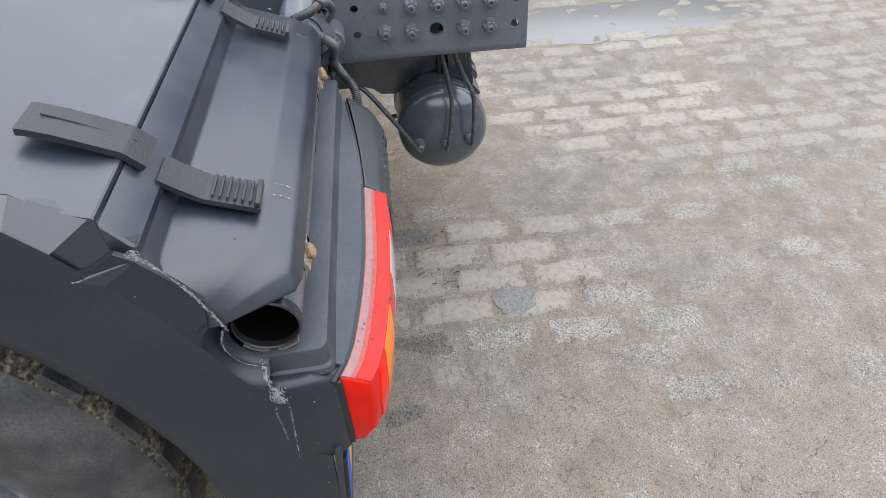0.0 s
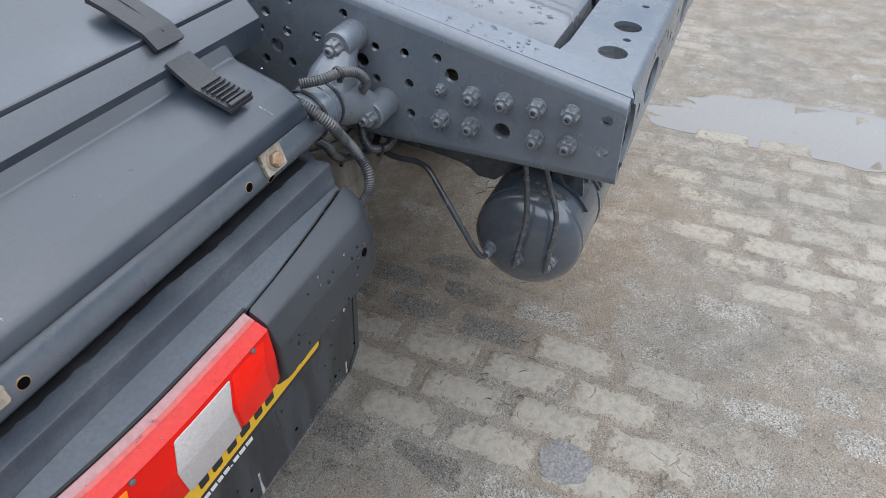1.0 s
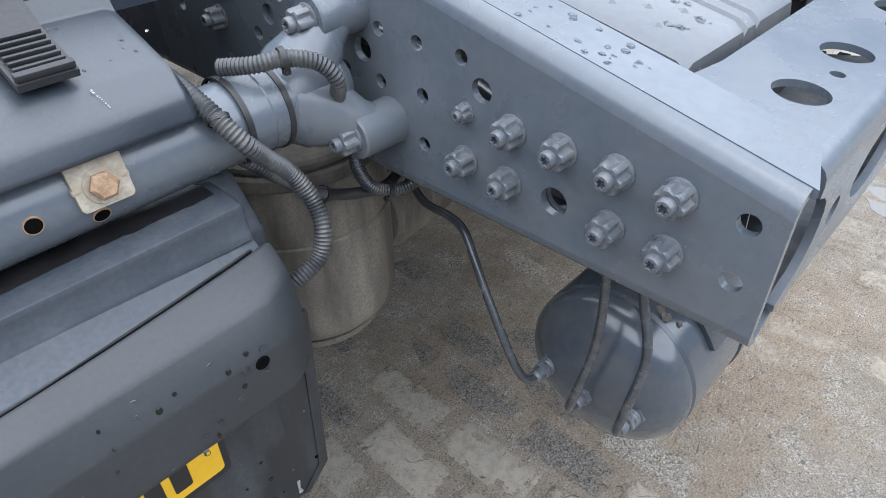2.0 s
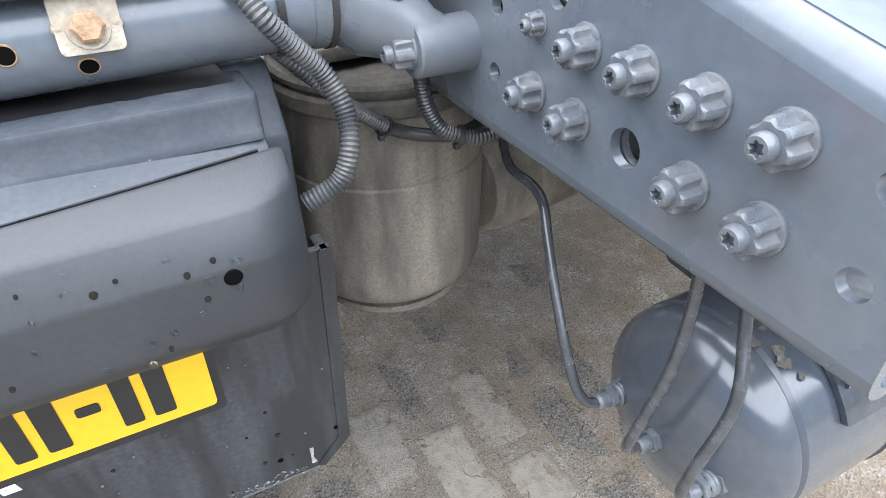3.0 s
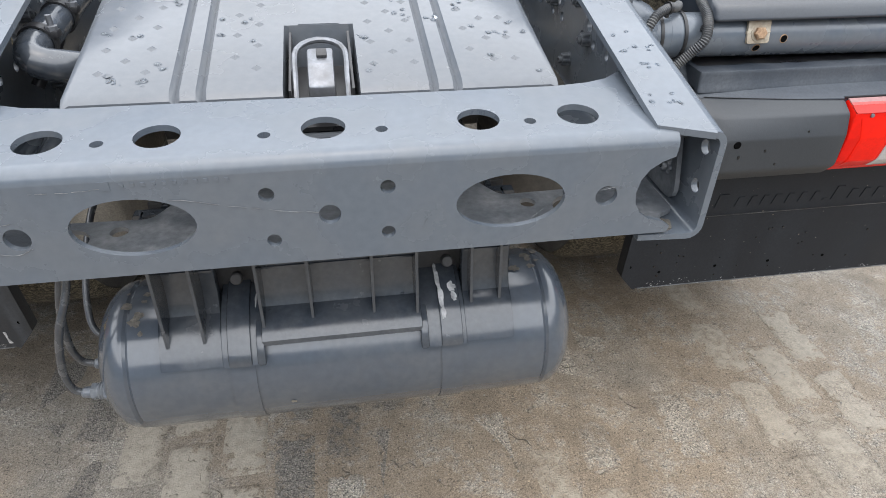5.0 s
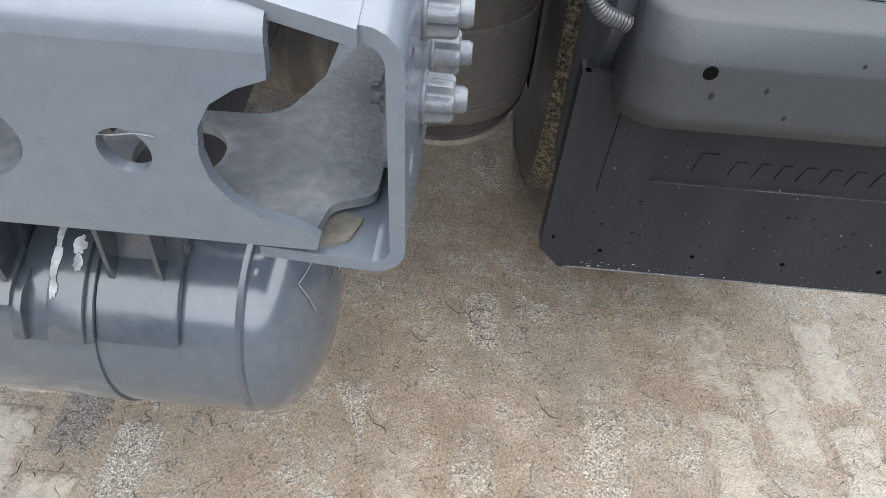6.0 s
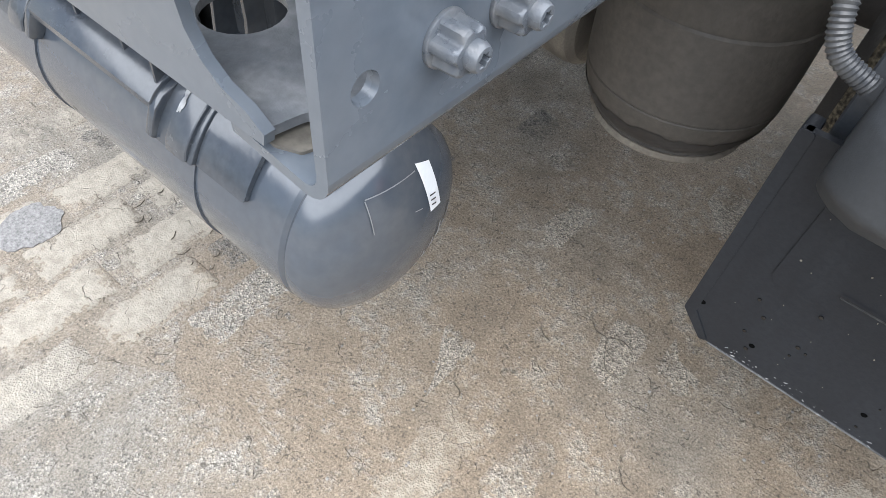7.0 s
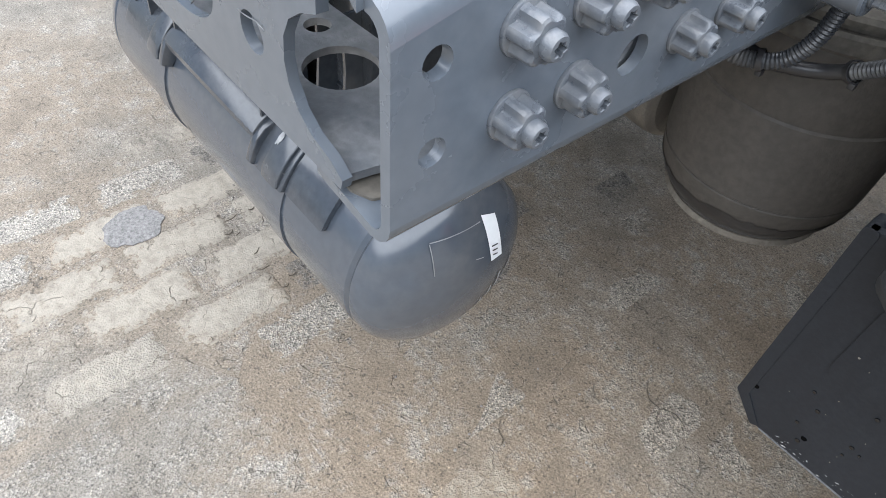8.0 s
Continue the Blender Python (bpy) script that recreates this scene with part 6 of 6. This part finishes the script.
for k in range(40):
    x, y = -rng.uniform(0.62, 1.2), rng.uniform(0.44, 0.50)
    spots.append(((x, y, DROP + 0.9415 + (y - 0.432) * 0.346), Vector((0, -0.26, 1)), rng.uniform(0.0008, 0.0020)))
WETP = mat("wet_film", (0.006, 0.0065, 0.007), 0.12, 0.0, 0.05, None, 0, 9, 100, 0.0)
bm = bmesh.new()
for k in range(15):
    s_ = -1 if k % 3 else 1
    x, z = s_ * rng.uniform(0.672, 0.885), rng.uniform(0.665, 0.752)
    yy = float(np.interp(z, [0.664, 0.724, 0.757], [0.306, 0.3055, 0.316]))
    r = rng.uniform(0.0012, 0.0032)
    lathe(bm, [(r, -0.0004), (r * 0.92, 0.0004), (0, 0.0008)], along((x, yy - 0.0003, z + DROP), (0, -1, 0.05)) @ Matrix.Diagonal((rng.uniform(0.7, 1.0), rng.uniform(0.9, 1.5), 1, 1)), 10)
for k in range(34):
    s_, y, z = rng.choice((-1, 1)), 0.0, rng.uniform(0.34, 0.47)
    r = rng.uniform(0.0012, 0.0030)
    lathe(bm, [(r, -0.0004), (r * 0.92, 0.0004), (0, 0.0008)], along((s_ * rng.uniform(0.62, 1.2), 0.390 + 0.095 * (0.64 - z) - 0.0003, z + DROP), (0, -1, 0.0)), 9)
tagged(part("wet_spots", bm, WETP), "dark wet rain spots on the plastic", "water", "", "stuff")
drops("rain_drops", spots, "clear rain drops scattered over the wet truck")


# scratches on the end member
for k, line in enumerate(([(-0.19, 0.850), (-0.15, 0.845), (-0.10, 0.834), (-0.05, 0.824), (-0.012, 0.819)], [(-0.335, 0.835), (-0.322, 0.829), (-0.310, 0.831)], [(-0.335, 0.796), (-0.318, 0.793), (-0.300, 0.799)],
                          [(0.225, 0.792), (0.238, 0.803), (0.246, 0.812)], [(0.10, 0.790), (0.105, 0.801)], [(-0.285, 0.862), (-0.255, 0.8615), (-0.22, 0.8625)], [(0.30, 0.822), (0.33, 0.824)])):
    scuff([(x, -0.0006, z) for x, z in line], 0.0006, 40.0 + k, (0, -1, 0), EDGEM)

def specks():
    """Dried mud spots thrown over skirt, flaps and panels."""
    rng = random.Random(9)
    bm = bmesh.new()
    for k in range(300):
        s = rng.choice((-1, 1))
        w = rng.random()
        if w < 0.45:
            x, z = s * rng.uniform(0.61, 1.25), rng.uniform(0.33, 0.63) ** 1.0
            p, nrm = (x, 0.390 + 0.095 * (0.64 - z) - (0.0004 if z < 0.475 else 0.0014), z + DROP), (0, -1, 0)
        else:
            y, z = rng.uniform(0.40, 0.62), rng.uniform(0.45, 0.95)
            if z > 0.94 - 1.6 * max(0.0, 0.50 - y) or (y - 1.115) ** 2 + (z - 0.565) ** 2 < 0.60 ** 2 or (y - 0.437) ** 2 + (z - 0.857) ** 2 < 0.07 ** 2:
                continue
            p, nrm = (s * 1.2633, y, z), (s, 0, 0)
        r = 0.0005 + 0.0011 * rng.random() ** 3
        lathe(bm, [(r, -0.0002), (r * 0.9, 0.0003), (0, 0.0004)], along(p, nrm) @ Matrix.Diagonal((1, rng.uniform(0.6, 1.6), 1, 1)), 6)
    return tagged(part("mud_specks", bm, CAKED), "pale dried mud specks spattered on the truck", "dirt", "", "stuff")


specks()


# ---- ground: muddy paving to the horizon ----
def ground_sheet():
    bm = bmesh.new()
    near = [(-3.2 + 0.16 * i) for i in range(41)]
    xs = [-900, -200, -60, -20, -8, *near, 8, 20, 60, 200, 900]
    g = {}
    for i, x in enumerate(xs):
        for j, y in enumerate(xs):
            z = 0.0
            if abs(x) < 3 and abs(y) < 3:
                z = 0.0012 * noise.noise(Vector((x * 1.3, y * 1.3, 0.0)))
            g[i, j] = bm.verts.new((x, y, z))
    n = len(xs)
    for i in range(n - 1):
        for j in range(n - 1):
            bm.faces.new((g[i, j], g[i + 1, j], g[i + 1, j + 1], g[i, j + 1]))
    return tagged(part("ground", bm, GROUND), "brown muddy paved yard with gravel and packed dirt", "ground", "", "structure")


ground = ground_sheet()
PX, PY = 0.1105, 0.2255


def paver_meshes():
    """Slightly worn, low-domed pavers that show through the mud."""
    made = []
    for k in range(8):
        bm = bmesh.new()
        w, l = 0.0525, 0.1080
        rings = []
        for inset, z in ((0.0, -0.0040), (0.006, 0.0016), (0.016, 0.0034)):
            base = fillet([(-w + inset, -l + inset), (w - inset, -l + inset), (w - inset, l - inset), (-w + inset, l - inset)], 0.012, 2)
            ring = []
            for x, y in base:
                q = 0.0035 * noise.noise(Vector((x * 60 + 11 * k, y * 60, k)))
                ring.append(bm.verts.new((x + q, y + q, z + 0.0006 * noise.noise(Vector((x * 30, y * 30, k + 0.5))))))
            rings.append(ring)
        for a, b in zip(rings, rings[1:]):
            for i in range(len(a)):
                bm.faces.new((a[i - 1], a[i], b[i], b[i - 1]))
        bm.faces.new(rings[-1])
        bmesh.ops.triangulate(bm, faces=[f for f in bm.faces if len(f.verts) > 4])
        for f in bm.faces:
            f.smooth = True
        me = bpy.data.meshes.new("paver")
        bm.to_mesh(me)
        bm.free()
        made.append(me)
    return made


# pavers by row and place in the row: washed bare beside the truck, half bare, and a darker grain under its tail
BARE = {(-1, 0), (0, 0), (-2, 0), (-1, -1), (-3, 0), (-2, -1), (-1, 1), (-3, 1), (-2, 1), (-2, 2), (-3, -1)}
HALF = {(-5, 0), (0, -1), (-1, -2), (-1, 2), (-3, 2), (5, 0), (6, 0), (10, 1), (10, 2), (11, 1), (12, 1), (11, 0), (12, 2)}

WASHED = {(7, -4), (6, -3), (6, -2), (5, -2), (6, -4), (11, -5), (12, -4), (11, -4), (6, -1), (8, -1), (7, -2), (8, -4), (5, -4), (5, -3), (9, -1), (12, -1), (4, -2), (7, -5), (5, -5)}


def lay_pavers():
    rng = random.Random(11)
    first = paver_meshes()
    kinds = []
    for m in (PAVER, PAVERM, PAVERD, PAVERK, PAVERW):
        own = [x.copy() for x in first]
        for x in own:
            x.materials.append(m)
        kinds.append(own)
    for i in range(-6, 27):
        x = -0.150 + PX * i
        for j in range(-13, 6):
            y = 0.076 + PY * j * 1.028 + (PY / 2 if i % 2 else 0.0)
            v = noise.noise(Vector((x * 1.7 + 3.0, y * 1.3 + 1.0, 2.0))) + rng.uniform(-0.28, 0.28)
            pale = (i, j) in BARE or (i, j) in WASHED
            worn = (x > 0.10 and y < -0.10 and x + 0.6 * y < 1.1 and v > -0.26) or (x > 0.93 and y > -0.1 and v > 0.15) or (i, j) in HALF
            # picks the darker grain beyond y 0.22 and left of x 0.10
            grimy = y > 0.22 and x < 0.10
            if not (pale or worn) and (y < -1.5 or (y > 0.75 and abs(x) > 0.7)):
                continue
            o = new("paver", rng.choice(kinds[4 if (i, j) in WASHED else 0 if pale else 1 if worn else 3 if grimy else 2]))
            o.parent = ground
            low = rng.uniform(-0.0024, -0.0014) if pale else rng.uniform(-0.0031, -0.0022) if worn else rng.uniform(-0.0036, -0.0028)
            o.location = (x + 0.010 + rng.uniform(-0.003, 0.003), y - 0.018 + rng.uniform(-0.004, 0.004), low)
            o.rotation_euler = (rng.uniform(-0.006, 0.006), rng.uniform(-0.006, 0.006), rng.uniform(-0.02, 0.02) + (math.pi if rng.random() < 0.5 else 0))


lay_pavers()


def blob(name, cx, cy, rx, ry, z, material, label, seed, rough=0.25, n=64, kind=""):
    """A thin ragged patch lying on the ground."""
    bm = bmesh.new()
    vs = []
    for i in range(n):
        a = 2 * math.pi * i / n
        f = 1 + rough * noise.noise(Vector((math.cos(a) * 1.7, math.sin(a) * 1.7, seed))) + 0.4 * rough * noise.noise(Vector((math.cos(a) * 6, math.sin(a) * 6, seed)))
        vs.append(bm.verts.new((cx + rx * f * math.cos(a), cy + ry * f * math.sin(a), z)))
    c = bm.verts.new((cx, cy, z + 0.0008))
    for i in range(n):
        bm.faces.new((vs[i - 1], vs[i], c))
    ext = bmesh.ops.extrude_face_region(bm, geom=bm.faces[:])
    for v in [q for q in ext["geom"] if isinstance(q, bmesh.types.BMVert)]:
        v.co.z -= 0.006
    ob = part(name, bm, material, ground, label)
    return ob


GRIT = mat("tar_grit", (0.172, 0.168, 0.164), 0.65, 0.0, 0.45, (0.26, 0.25, 0.245), 0.4, 60, 170, 1.0, 190)
WATER = mat("puddle_water", (0.15, 0.142, 0.13), 0.10, 0.0, 0.05, None, 0, 3, 60, 0.0, 100, 0.02, 0.5)
blob("grit_patch", -0.455, 0.000, 0.055, 0.058, 0.0018, GRIT, "grey gritty tar patch", 3.0)
blob("puddle", 1.36, -0.72, 0.26, 0.80, 0.0007, WATER, "shallow puddle on the paving", 8.0, 0.35, 96)


def crack(pts, w, seed):
    """One open crack in the dried mud: a thin wedge, its shade painted as dark dirt, uneven in width."""
    line = spline([(x, y, 0.0) for x, y in pts], 0.004)
    bm = bmesh.new()
    rows = []
    for i, p in enumerate(line):
        d = (line[min(i + 1, len(line) - 1)] - line[max(i - 1, 0)]).normalized()
        sd = Vector((-d.y, d.x, 0))
        f = math.sin(math.pi * (i + 0.4) / len(line)) ** 0.5
        k = w * f * (0.7 + 0.9 * noise.noise(Vector((i * 0.3, seed, 0.0))))
        p = p + sd * (0.004 * noise.noise(Vector((i * 0.16, seed, 5.0))))
        rows.append([bm.verts.new((*(p + sd * q).xy, 0.0036 - z)) for q, z in ((k, 0.0), (0.0, 0.0022), (-k, 0.0))])
    for a, b in zip(rows, rows[1:]):
        for q in range(2):
            bm.faces.new((a[q], a[q + 1], b[q + 1], b[q]))
    return part("crack", bm, CRACKM, ground, "open crack in the dried mud")


# dirt colour darkened for the shade inside the cracks
CRACKM = mat("shaded_crack_dirt", (0.120, 0.100, 0.078), 0.9, 0.0, 0.3, (0.09, 0.075, 0.06), 0.6, 60, 200, 0.4)
rng = random.Random(5)
for k in range(14):                       # the crazed patch beside the tank
    x, y = rng.uniform(-0.36, -0.10), rng.uniform(0.13, 0.25)
    a, l = rng.uniform(0.9, 2.2), rng.uniform(0.010, 0.030)
    crack([(x, y), (x + l * 0.5 * math.cos(a), y + l * 0.5 * math.sin(a)), (x + l * math.cos(a + 0.5), y + l * math.sin(a + 0.5))], 0.0006, k)
for k, line in enumerate(([(0.452, 0.578), (0.474, 0.556), (0.500, 0.552), (0.512, 0.530), (0.540, 0.520)], [(0.512, 0.530), (0.530, 0.500), (0.560, 0.495)], [(0.500, 0.552), (0.520, 0.566), (0.548, 0.562)],
                          [(0.392, 0.500), (0.408, 0.482), (0.428, 0.478)], [(0.335, 0.318), (0.352, 0.300), (0.372, 0.292), (0.380, 0.276)], [(0.640, 0.360), (0.655, 0.345), (0.672, 0.342)])):
    crack(line, 0.0008, 40.0 + k)


def gravel():
    """Loose grit and small stones in the dirt."""
    rng = random.Random(77)
    seeds = []
    for k in range(4):
        b = bmesh.new()
        bmesh.ops.create_icosphere(b, subdivisions=1, radius=1)
        for v in b.verts:
            v.co *= 1 + 0.35 * noise.noise(v.co * 1.7 + Vector((k * 5, 0, 0)))
        seeds.append(([v.co.copy() for v in b.verts], [[v.index for v in f.verts] for f in b.faces]))
        b.free()
    verts, faces = [], []
    for k in range(2600):
        x, y = rng.uniform(-1.3, 1.9), rng.uniform(-1.3, 1.3)
        r = 0.0011 + 0.0026 * rng.random() ** 3
        co, fs = rng.choice(seeds)
        a = rng.uniform(0, 6.28)
        c, s_ = math.cos(a), math.sin(a)
        o = len(verts)
        verts += [(x + r * (p.x * c - p.y * s_), y + r * (p.x * s_ + p.y * c), 0.0006 + r * 0.7 * p.z) for p in co]
        faces += [[i + o for i in f] for f in fs]
    me = bpy.data.meshes.new("gravel")
    me.from_pydata(verts, [], faces)
    m = mat("grit_stone", (0.26, 0.245, 0.22), 0.85, 0.0, 0.4, (0.10, 0.095, 0.09), 0.6, 25, 60, 0.2)
    me.materials.append(m)
    return tagged(new("gravel", me), "loose grit and tiny stones on the dirt", "gravel", "", "stuff")


gravel()
